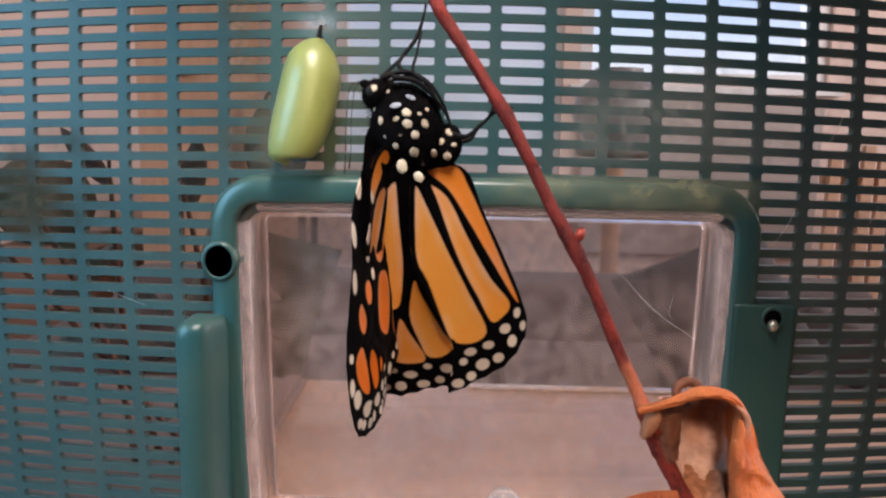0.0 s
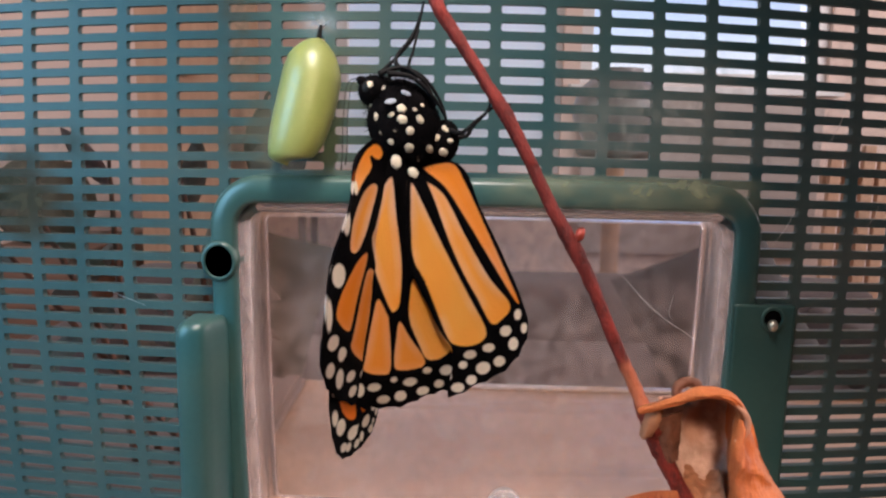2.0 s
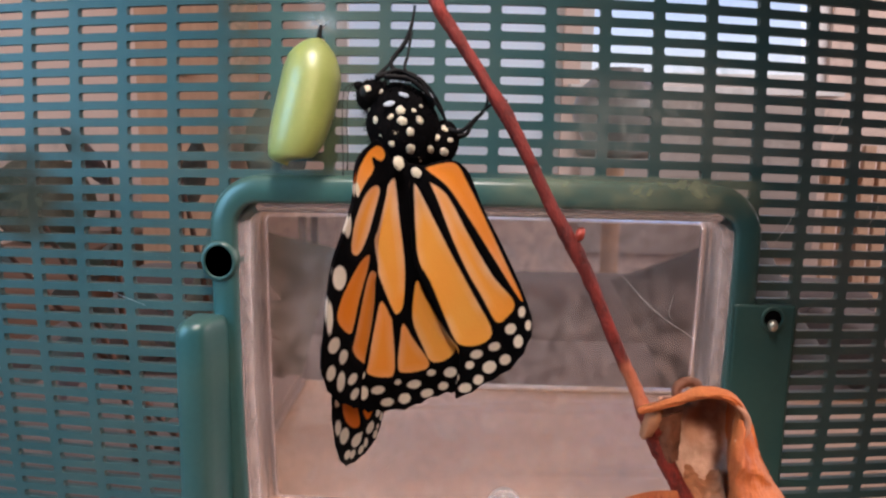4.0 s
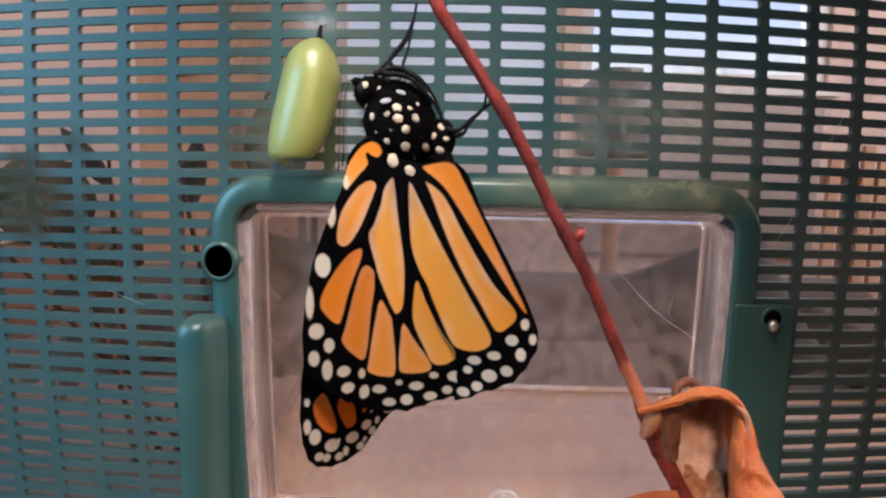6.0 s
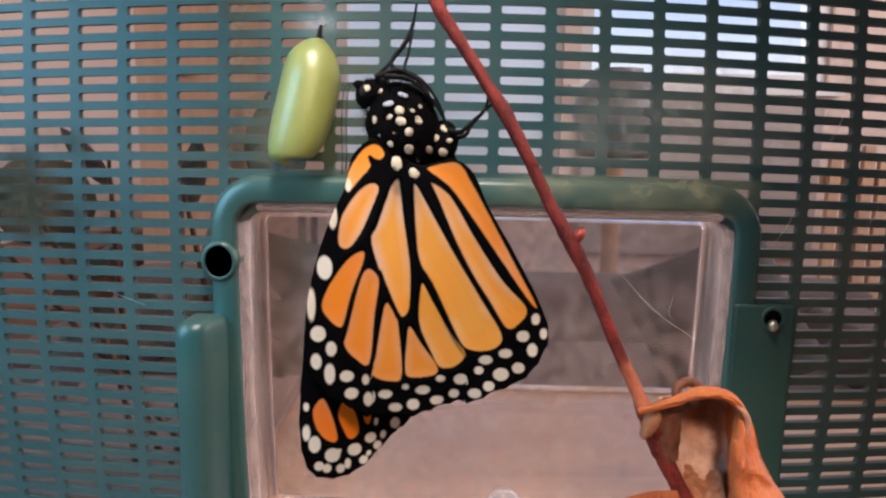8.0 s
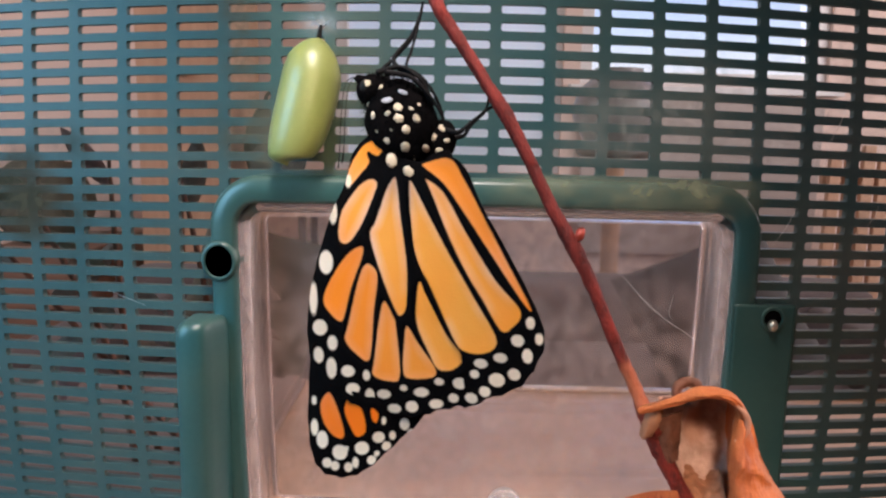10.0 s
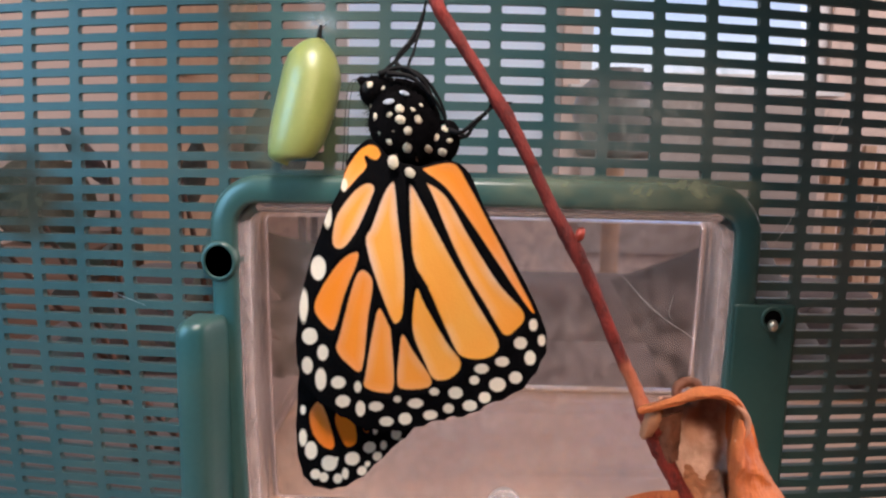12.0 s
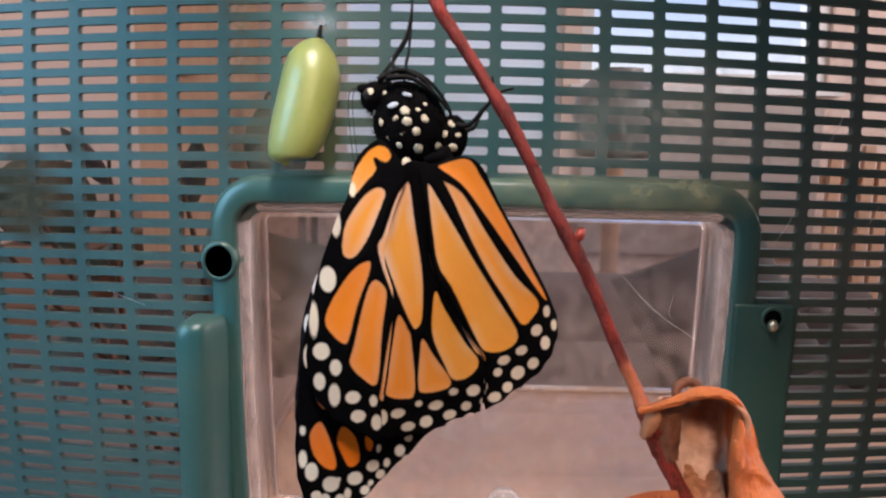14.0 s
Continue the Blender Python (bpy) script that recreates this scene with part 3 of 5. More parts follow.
def net_panel():
    """One moulded sheet: every mesh of the net is a slot with round corners and real depth."""
    bm = bmesh.new()
    in_x0, in_x1, in_z1 = FRAME[0] + 0.003, FRAME[1] - 0.003, FRAME[3] - 0.003
    hx, hz, r, n = PITCH_X / 2 - 0.00125, 0.00098, 0.0006, 3
    hole = []
    for cx, cz, a0 in ((hx - r, hz - r, 0), (-hx + r, hz - r, 90), (-hx + r, -hz + r, 180), (hx - r, -hz + r, 270)):
        hole += [(cx + r * math.cos(radians(a0 + 90 * k / n)), cz + r * math.sin(radians(a0 + 90 * k / n)), a0 // 90) for k in range(n + 1)]
    corner = ((PITCH_X / 2, PITCH_Z / 2), (-PITCH_X / 2, PITCH_Z / 2), (-PITCH_X / 2, -PITCH_Z / 2), (PITCH_X / 2, -PITCH_Z / 2))
    count = len(hole)
    for i in range(-3, 20):
        for j in range(-7, 34):
            x, z = FIRST_X + (i + 0.5) * PITCH_X, FIRST_Z - j * PITCH_Z
            if in_x0 < x - PITCH_X / 2 and x + PITCH_X / 2 < in_x1 and z + PITCH_Z / 2 < in_z1:
                continue

            def put(u, w, y):
                px, pz = x + u, z + w
                gaps = px - in_x0, in_x1 - px, in_z1 - pz
                if min(gaps) > 0:
                    k = gaps.index(min(gaps))
                    px, pz = (in_x0, in_x1, px)[k], (pz, pz, in_z1)[k]
                bx, bz = bow(px, pz)
                return bm.verts.new((bx, y, bz))
            for y, flip in ((-0.0007, False), (0.0013, True)):
                c = [put(u, w, y) for u, w in corner]
                inner = [put(u * 1.015, w * 1.07, y) for u, w, _ in hole]
                for k in range(count):
                    k2 = (k + 1) % count
                    q = hole[k][2]
                    f = [c[q], inner[k], inner[k2]] if q == hole[k2][2] else [c[q], inner[k], inner[k2], c[hole[k2][2]]]
                    bm.faces.new(f[::-1] if flip else f)
                if flip:
                    back = inner
                else:
                    front = inner
            lip_f, lip_b = [put(u, w, -0.0004) for u, w, _ in hole], [put(u, w, 0.0010) for u, w, _ in hole]
            for a, b in ((front, lip_f), (lip_f, lip_b), (lip_b, back)):
                for k in range(count):
                    bm.faces.new((a[k], b[k], b[(k + 1) % count], a[(k + 1) % count]))
    bmesh.ops.remove_doubles(bm, verts=bm.verts, dist=2e-6)
    bmesh.ops.dissolve_degenerate(bm, edges=bm.edges, dist=1e-6)
    return bm


part("net_panel", net_panel(), NET, cage, "teal green plastic net with rows of slots", smooth=False)
part("bottom_rail", box(bmesh.new(), -0.146, 0.147, -0.004, 0.004, 0.75, 0.7572, bevel=0.001), GREEN, cage)
for x in (-0.1500, 0.1430):
    part("corner_post", box(bmesh.new(), x, x + 0.007, -0.004, 0.004, 0.75, 0.932, bevel=0.0015), GREEN, cage)

part("window_frame", loft(bmesh.new(), FRAME, [(0.0, 0.002), (0.0, -0.0022), (0.0004, -0.0034), (0.0014, -0.0042), (0.0056, -0.0042), (0.0063, -0.0038), (0.0066, -0.003),
                                              (0.0066, 0.002)], closed=True), GREEN_SMOOTH, cage, "smooth green plastic window frame")

# clear box-shaped window set into the frame
TRAY = (FRAME[0] + 0.0067, FRAME[1] - 0.0067, FRAME[2] + 0.0067, FRAME[3] - 0.0067, 0.0058)
tray = part("window_tray", loft(bmesh.new(), TRAY, [(0.0, -0.0020), (0.0012, -0.0026), (0.0022, -0.0020), (0.0026, 0.0070), (0.0032, 0.0078), (0.0044, 0.0080), (0.0044, 0.0094),
                                                   (0.0028, 0.0092), (0.0014, 0.0078), (0.0004, 0.0)], closed=True), CLEAR_EDGE, cage, "clear plastic tray rim")
pane = part("pane", loft(bmesh.new(), TRAY, [(0.0044, 0.0081), (0.0044, 0.0093)], cap_first=True, cap_last=True), CLEAR, tray, "scuffed clear plastic pane", smooth=False)
pane.visible_shadow = tray.visible_shadow = False
knob = part("knob", ball(bmesh.new(), (0.0142, 0.0052, 0.7728), (0.0046, 0.0036, 0.0052)), CLEAR_EDGE, tray, "clear plastic knob")
knob.visible_shadow = False
for a, b, sag, r in (((0.0410, 0.8345), (0.0615, 0.8175), -0.0012, 0.00006), ((0.0548, 0.8290), (0.0546, 0.8232), -0.0012, 0.00006), ((0.052, 0.8265), (0.047, 0.8190), 0.0004, 0.00003)):
    mid = ((a[0] + b[0]) / 2 + sag * 0.6, 0.0079, (a[1] + b[1]) / 2 + sag)
    part("scratch", tube(bmesh.new(), [(a[0], 0.0079, a[1]), mid, (b[0], 0.0079, b[1])], (r * 0.4, r, r * 0.6), 5, 6), SCRATCH, tray, "fine pale scratch")

# films of grey dust with spun silk, and a dark brown film, lying over parts of the net
def film_surface(name, colour):
    m = bpy.data.materials.new(name)
    m.use_nodes = True
    nt = m.node_tree
    cover = nt.nodes.new("ShaderNodeAttribute")
    cover.attribute_name = "cover"
    tc, n = nt.nodes.new("ShaderNodeTexCoord"), nt.nodes.new("ShaderNodeTexNoise")
    n.inputs["Scale"].default_value, n.inputs["Detail"].default_value, n.inputs["Distortion"].default_value = 210, 8, 1.2
    nt.links.new(tc.outputs["Object"], n.inputs["Vector"])
    r = nt.nodes.new("ShaderNodeMapRange")
    r.inputs["From Min"].default_value, r.inputs["From Max"].default_value, r.inputs["To Min"].default_value = 0.36, 0.68, 0.3
    nt.links.new(n.outputs["Fac"], r.inputs["Value"])
    k = nt.nodes.new("ShaderNodeMath")
    k.operation, k.use_clamp = "MULTIPLY", True
    nt.links.new(cover.outputs["Fac"], k.inputs[0])
    nt.links.new(r.outputs["Result"], k.inputs[1])
    clear, dull, mix = (nt.nodes.new(t) for t in ("ShaderNodeBsdfTransparent", "ShaderNodeBsdfDiffuse", "ShaderNodeMixShader"))
    dull.inputs["Color"].default_value = (*colour, 1)
    nt.links.new(k.outputs[0], mix.inputs["Fac"])
    nt.links.new(clear.outputs["BSDF"], mix.inputs[1])
    nt.links.new(dull.outputs["BSDF"], mix.inputs[2])
    nt.links.new(mix.outputs["Shader"], nt.nodes["Material Output"].inputs["Surface"])
    return m


def film(name, label, material, reach, patches, y=-0.0011):
    """A thin wavy web; how thickly it covers is kept in its points. Patches: middle, reach and thickness."""
    x0, x1, z0, z1 = reach
    nx = nz = 60
    pts, values = [], []
    for i in range(nx + 1):
        for j in range(nz + 1):
            x, z = x0 + (x1 - x0) * i / nx, z0 + (z1 - z0) * j / nz
            pts.append((x, y + 0.0002 * noise.noise(Vector((x * 90, z * 90, 2.0))), z))
            c = max(h * math.exp(-((x - px) / rx) ** 2 - ((z - pz) / rz) ** 2) for px, pz, rx, rz, h in patches)
            rim = min(1, min(i, nx - i, j, nz - j) / 6)
            values.append(max(0, rim * c * (0.85 + 0.7 * noise.noise(Vector((x * 130, z * 130, 7.0))))))
    quads = [(i * (nz + 1) + j, (i + 1) * (nz + 1) + j, (i + 1) * (nz + 1) + j + 1, i * (nz + 1) + j + 1) for i in range(nx) for j in range(nz)]
    me = bpy.data.meshes.new(name)
    me.from_pydata(pts, [], quads)
    me.materials.append(material)
    me.attributes.new("cover", "FLOAT", "POINT").data.foreach_set("value", values)
    ob = new(name, me)
    ob.parent = cage
    return tagged(ob, label)


DUST, BROWN_FILM = film_surface("dust_film", (0.36, 0.36, 0.31)), film_surface("brown_film", (0.085, 0.066, 0.042))
film("brown_film", "dark brown film on the net", BROWN_FILM, (-0.120, -0.060, 0.8230, 0.8800),
     ((-0.1015, 0.8515, 0.0085, 0.0100, 1.15), (-0.0900, 0.8470, 0.009, 0.011, 0.38), (-0.0930, 0.8630, 0.010, 0.005, 0.35), (-0.0720, 0.8400, 0.008, 0.008, 0.25)))
film("dust_film", "thin grey film of dust on the net", film_surface("web_film", (0.12, 0.115, 0.085)), (-0.066, -0.036, 0.8560, 0.9120),
     ((-0.0495, 0.8880, 0.005, 0.024, 0.60), (-0.0465, 0.8660, 0.008, 0.010, 0.85)))
film("dust_film", "grey film of dust and spun silk on the net", DUST, (0.018, 0.112, 0.8590, 0.9120),
     ((0.0370, 0.8700, 0.012, 0.012, 0.60), (0.0520, 0.8730, 0.014, 0.014, 0.48), (0.0640, 0.8670, 0.022, 0.016, 0.42), (0.0900, 0.8740, 0.018, 0.020, 0.30)))
film("dust_film", "grey film of dust and spun silk on the net", DUST, (0.0765, 0.125, 0.7900, 0.8700),
     ((0.0960, 0.8420, 0.018, 0.018, 0.30), (0.1000, 0.8150, 0.012, 0.010, 0.20)))

film("dust_film", "olive film of dust on the window frame", film_surface("olive_dust", (0.40, 0.40, 0.25)), (0.004, 0.0735, 0.8490, 0.8595), ((0.050, 0.8562, 0.024, 0.0050, 0.75), (0.022, 0.8565, 0.014, 0.0040, 0.55)), -0.0046)
film("silk_pad", "bluish white smear of spun silk on the net", film_surface("spun_silk", (0.42, 0.50, 0.58)), (-0.0400, -0.0230, 0.8850, 0.9000), ((-0.0315, 0.8922, 0.0042, 0.0022, 0.85), (-0.0320, 0.8955, 0.0025, 0.0030, 0.4)))

# loose silk strands caught on the net
for a, b in (((0.0790, 0.8520), (0.0745, 0.8435)), ((0.0610, 0.8605), (0.0585, 0.8572)), ((0.0885, 0.8760), (0.0845, 0.8660)), ((0.0980, 0.8530), (0.0955, 0.8480)), ((-0.0830, 0.8290), (-0.0740, 0.8255))):
    mid = ((a[0] + b[0]) / 2 + 0.0003, -0.0014, (a[1] + b[1]) / 2)
    part("silk_strand", tube(bmesh.new(), [(a[0], -0.0011, a[1]), mid, (b[0], -0.0011, b[1])], (0.00003, 0.000055, 0.00003), 5, 4), SCRATCH, cage, "fine pale silk strand")

# raised grip beside the window: a long moulded bar with a sloping inner side
bm = bmesh.new()
section = [(-0.0612, -0.0035), (-0.0615, -0.0112), (-0.0609, -0.0132), (-0.0594, -0.0140), (-0.0556, -0.0137), (-0.0544, -0.0128), (-0.0536, -0.0102), (-0.0512, -0.0035)]
rings = []
for z, shrink in ((0.7600, 0), (0.7800, 0), (0.8000, 0), (0.8225, 0), (0.8244, 0.05), (0.8255, 0.14), (0.8261, 0.28), (0.8263, 0.45)):
    rings.append([bm.verts.new((x - 0.0016 + (-0.0562 - x) * shrink, y + (-0.0035 - y) * shrink * 0.45, z - 0.0018)) for x, y in section])
for a, b in zip(rings, rings[1:]):
    for k in range(len(section) - 1):
        bm.faces.new((a[k], a[k + 1], b[k + 1], b[k]))
bm.faces.new(rings[-1])
bm.faces.new(rings[0][::-1])
bmesh.ops.recalc_face_normals(bm, faces=bm.faces[:])
part("grip", bm, GREEN_SMOOTH, cage, "raised green plastic grip")
part("latch_plate", box(bmesh.new(), 0.0655, 0.0798, -0.0047, -0.0035, 0.7600, 0.8300, bevel=0.0009, segments=3), GREEN_SMOOTH, cage, "flat dark green plastic plate beside the window")

# hinge eye; a black disc stands for the shade in its hole
bm = bmesh.new()
eye_at, hole_r = (-0.0549, 0.8373), 0.0033
rings = []
for r, y in ((0.0045, 0.0005), (0.0044, -0.0034), (0.0042, -0.0043), (0.0039, -0.0048), (hole_r + 0.0002, -0.0051), (hole_r, -0.0050), (hole_r - 0.0001, -0.0044)):
    rings.append([bm.verts.new((eye_at[0] + r * math.cos(2 * math.pi * k / 40), y, eye_at[1] + 1.16 * r * math.sin(2 * math.pi * k / 40))) for k in range(40)])
for a, b in zip(rings, rings[1:]):
    for k in range(40):
        bm.faces.new((a[k], a[(k + 1) % 40], b[(k + 1) % 40], b[k]))
hinge = part("hinge_eye", bm, GREEN_SMOOTH, cage, "round green plastic hinge eye")
bm = bmesh.new()
bm.faces.new([bm.verts.new((eye_at[0] + 0.0034 * math.cos(2 * math.pi * k / 32), -0.0045, eye_at[1] + 0.0039 * math.sin(2 * math.pi * k / 32))) for k in range(32)][::-1])
bmesh.ops.solidify(bm, geom=bm.faces[:], thickness=0.0002)
part("shade_disc", bm, BLACK, hinge, "black disc for the shade in the hinge hole", smooth=False)

# latch eye and its pin
bm = bmesh.new()
rings = []
for r, y in ((0.0027, -0.0046), (0.0027, -0.0051), (0.0026, -0.0053), (0.0022, -0.0053), (0.0020, -0.0051), (0.0019, -0.0048)):
    rings.append([bm.verts.new((0.0744 + r * math.cos(2 * math.pi * k / 32), y, 0.8266 + r * 1.1 * math.sin(2 * math.pi * k / 32))) for k in range(32)])
for a, b in zip(rings, rings[1:]):
    for k in range(32):
        bm.faces.new((a[k], a[(k + 1) % 32], b[(k + 1) % 32], b[k]))
latch = part("latch_eye", bm, GREEN_SMOOTH, cage, "green plastic latch eye")
# no hole is cut here: a solid black disc gives the latch's dark inside
part("shade_disc", tube(bmesh.new(), [(0.0744, -0.0050, 0.8270), (0.0744, -0.0049, 0.8270), (0.0744, -0.0048, 0.8270)], (0.0020, 0.0020, 0.0020), 28, 2), BLACK, latch, "black disc for the shade in the latch hole", smooth=False)
part("pin", ball(bmesh.new(), (0.0741, -0.0060, 0.8254), (0.0011, 0.0014, 0.0014), pose(0, 0, 0, 20, 0, 0)), STEEL, latch, "small pale metal pin")


# ---- dry plant outside the net, twig, leaf, chrysalis ----
def blade(at, way, length, width, curl, rng):
    """A narrow pointed leaf with a fold along its middle."""
    bm = bmesh.new()
    way = Vector(way).normalized()
    side = way.cross(Vector((rng.uniform(-0.5, 0.5), 1, rng.uniform(-0.5, 0.5)))).normalized()
    up = side.cross(way)
    rows = []
    for i in range(8):
        s = i / 7
        w = width * math.sin(math.pi * min(1, 0.06 + s * 0.94)) ** 0.8 + 0.0002
        mid = Vector(at) + way * length * s + up * curl * length * s * s
        rows.append([bm.verts.new(mid + side * w * k + up * abs(k) * w * 0.35) for k in (-1, -0.5, 0, 0.5, 1)])
    for a, b in zip(rows, rows[1:]):
        for k in range(4):
            bm.faces.new((a[k], a[k + 1], b[k + 1], b[k]))
    bmesh.ops.solidify(bm, geom=bm.faces[:], thickness=0.0002)
    return bm


def dry_plant():
    base = Vector((-0.098, 0.065, 0.7535))
    p = thing("dry_plant", "dry leafy plant stems leaning on the outside of the net", "plant", Matrix.Translation(base))
    rng = random.Random(11)
    tops = [(-0.108, 0.010, 0.852), (-0.088, 0.014, 0.860), (-0.069, 0.012, 0.854), (-0.120, 0.016, 0.838)]
    tones = (PLANT_DARK, PLANT_DARK, PLANT_PLUM, PLANT_OLIVE)
    for n, top in enumerate(tops):
        top = Vector(top)
        foot = base + Vector(((n - 1.5) * 0.006, (n % 2) * 0.006, 0.001))
        bend = Vector((rng.uniform(-0.012, 0.012), 0.012, 0))
        line = [foot - base, foot.lerp(top, 0.35) + bend - base, foot.lerp(top, 0.7) + bend * 0.6 - base, top - base]
        part("stem", tube(bmesh.new(), line, (0.0013, 0.0011, 0.0009, 0.0005), 8, 5, 0.2), STALK, p)
        way = catmull(line, 6)
        for k in range(7, 19, 3 if n else 2):
            out = Vector((rng.uniform(-1, 1), rng.uniform(-0.1, 0.6), rng.uniform(-0.7, 0.8)))
            part("leaf", blade(Vector(way[k]), out, rng.uniform(0.014, 0.030), rng.uniform(0.0024, 0.0048), rng.uniform(-0.5, 0.2), rng), rng.choice(tones), p)


dry_plant()


def twig():
    t = thing("twig", "thin red-brown twig leaning across the cage", "twig", Matrix.Translation((0.0725, -0.075, 0.75)))
    base = Vector(t.matrix_world.translation)
    line = [(0.0725, -0.075, 0.7502), (0.0560, -0.071, 0.780), (0.0381, -0.0663, 0.8109), (0.0352, -0.0655, 0.8161), (0.0331, -0.0649, 0.8201), (0.0314, -0.0643, 0.8240),
            (0.0291, -0.0634, 0.8292), (0.0258, -0.0624, 0.8362), (0.0216, -0.0609, 0.8458), (0.0185, -0.0599, 0.8517), (0.0151, -0.0590, 0.8575), (0.0109, -0.0578, 0.8658),
            (0.0072, -0.0567, 0.8723), (0.0046, -0.0561, 0.8762), (0.0002, -0.0551, 0.8828), (-0.0035, -0.0543, 0.8884), (-0.0050, -0.0533, 0.8945), (-0.0075, -0.052, 0.915)]
    radii = [0.84 * r for r in (0.0018, 0.0017, 0.0016, 0.0015, 0.0018, 0.0017, 0.00125, 0.00118, 0.00125, 0.00150, 0.00125, 0.00120, 0.00140, 0.00115, 0.00120, 0.00130, 0.0013, 0.0013)]
    part("stem", tube(bmesh.new(), [Vector(p) - base for p in line], radii, 14, 6, 0.24), BARK, t)
    for at, r in (((0.0196, -0.0606, 0.8533), (0.0007, 0.0007, 0.0011)), ((0.0322, -0.0660, 0.8236), (0.0008, 0.0007, 0.0012))):
        part("bud", ball(bmesh.new(), Vector(at) - base, r, pose(0, 0, 0, 0, 20, 0), rough=0.35), BUD if at[2] > 0.84 else BARK, t, "small red bud")


def crumpled(grid, off, rough, seed, steps=9, dense=8):
    """A thin crumpled sheet through a few rows of points (millimetres), with a back face."""
    bm = bmesh.new()
    lines = [catmull(row, dense) for row in grid]
    sheet = []
    for column in zip(*lines):
        sheet.append(catmull(column, steps))
    faces = []
    for k in (0, 1):
        net = []
        for i, column in enumerate(sheet):
            net.append([])
            for j, p in enumerate(column):
                u, v = i / len(sheet), j / len(column)
                wob = noise.noise(Vector((u * 4, v * 5, seed))) * rough + noise.noise(Vector((u * 11, v * 9, seed + 3))) * rough * 0.6 + abs(noise.noise(Vector((u * 7 + v * 4, v * 22, seed + 5)))) * rough * 0.5
                net[-1].append(bm.verts.new((Vector(p) + Vector((0.15 * wob, -wob + k * off, 0.1 * wob))) * 0.001))
        faces.append(net)
    ni, nj = len(sheet), len(sheet[0])
    for k, net in enumerate(faces):
        for i in range(ni - 1):
            for j in range(nj - 1):
                f = [net[i][j], net[i + 1][j], net[i + 1][j + 1], net[i][j + 1]]
                bm.faces.new(f if k else f[::-1]).material_index = k
    a, b = faces
    edge = [(0, j) for j in range(nj)] + [(i, nj - 1) for i in range(1, ni)] + [(ni - 1, j) for j in range(nj - 2, -1, -1)] + [(i, 0) for i in range(ni - 2, 0, -1)]
    for (i, j), (p, q) in zip(edge, edge[1:] + edge[:1]):
        bm.faces.new((a[i][j], b[i][j], b[p][q], a[p][q]))
    bmesh.ops.recalc_face_normals(bm, faces=bm.faces[:])
    return bm


def dry_leaf():
    """A dry leaf rolled into an open cowl: hollow, hood over it, a broad flap beside it."""
    org = Vector((0.0305, -0.0655, 0.8275))
    t = thing("dry_leaf", "curled dry orange-brown leaf hanging on the twig", "leaf", Matrix.Translation(org))
    part("hollow", crumpled([[(1.7, 0, 1.4), (7.2, 7.5, -1), (12.1, 10.5, -1.7), (14.7, 7, -0.8), (13.5, -1.5, 1.4)], [(1.8, 0, -3), (7.5, 6, -5.1), (11.7, 8, -6), (14.2, 5, -4.7), (12.8, -2.5, -1.9)], [(2.6, 0, -7.6), (6.8, 4, -9.3), (11, 5, -9.6), (14, 3, -8.7), (12, -4, -5.6)], [(4.7, -0.5, -12), (7.8, 2.5, -13.4), (11.1, 3, -13.4), (13.8, 1.5, -12.8), (12.2, -4.5, -9.9)], [(8.1, 0.5, -17.7), (9.7, 1, -17.9), (12, 1.5, -18.1), (13.8, 0, -17.3), (12.4, -5.5, -14.4)]], 0.3, 0.9, 2.0), (LEAF_IN, LEAF_OUT), t, "pale wrinkled inside of the leaf, shade under the hood painted dark")
    part("lower_fold", crumpled([[(5.5, 2.4, -12.8), (8, 4.4, -11.4), (10.5, 4.2, -12.8), (12.4, 1.4, -10.6)], [(6.4, 0.2, -14.0), (8.4, 1.4, -13.6), (10.6, 1.2, -14), (12.4, -1.4, -12.6)], [(7.5, -1.5, -16), (9.3, -0.8, -16.2), (11, -0.8, -16.2), (12.4, -3.5, -15.4)]], 0.3, 1.3, 9.0), (LEAF_MID, LEAF_OUT), t, "brownish wrinkled fold of the leaf")
    lip = [mm(10.6, -7.7, 3.3), mm(12.0, -7.3, 2.1), mm(12.9, -6.8, 0.8), mm(13.2, -6.3, -0.9), mm(12.5, -6.2, -2.3), mm(11.6, -6.2, -3.0)]
    part("lip", tube(bmesh.new(), lip, (0.0002, 0.00036, 0.00046, 0.0005, 0.0004, 0.0002), 12, 8, 0.10), LEAF_LIP, t, "pale pinkish rolled edge of the leaf")
    # dark brown strip stands for the shade on this side of the leaf
    part("shaded_side", crumpled([[(1.2, -0.8, -1.6), (3.1, -1.4, -1), (5.5, 0, -0.8)], [(2, -0.7, -5.5), (3.5, -1.4, -4.9), (5.4, -0.1, -5.2)], [(3.4, -0.7, -9.4), (4.2, -1.3, -8.9), (5.3, -0.5, -8.6)]], 0.3, 0.5, 4.0), (STALK, STALK), t, "side of the leaf coloured dark brown for its shade")
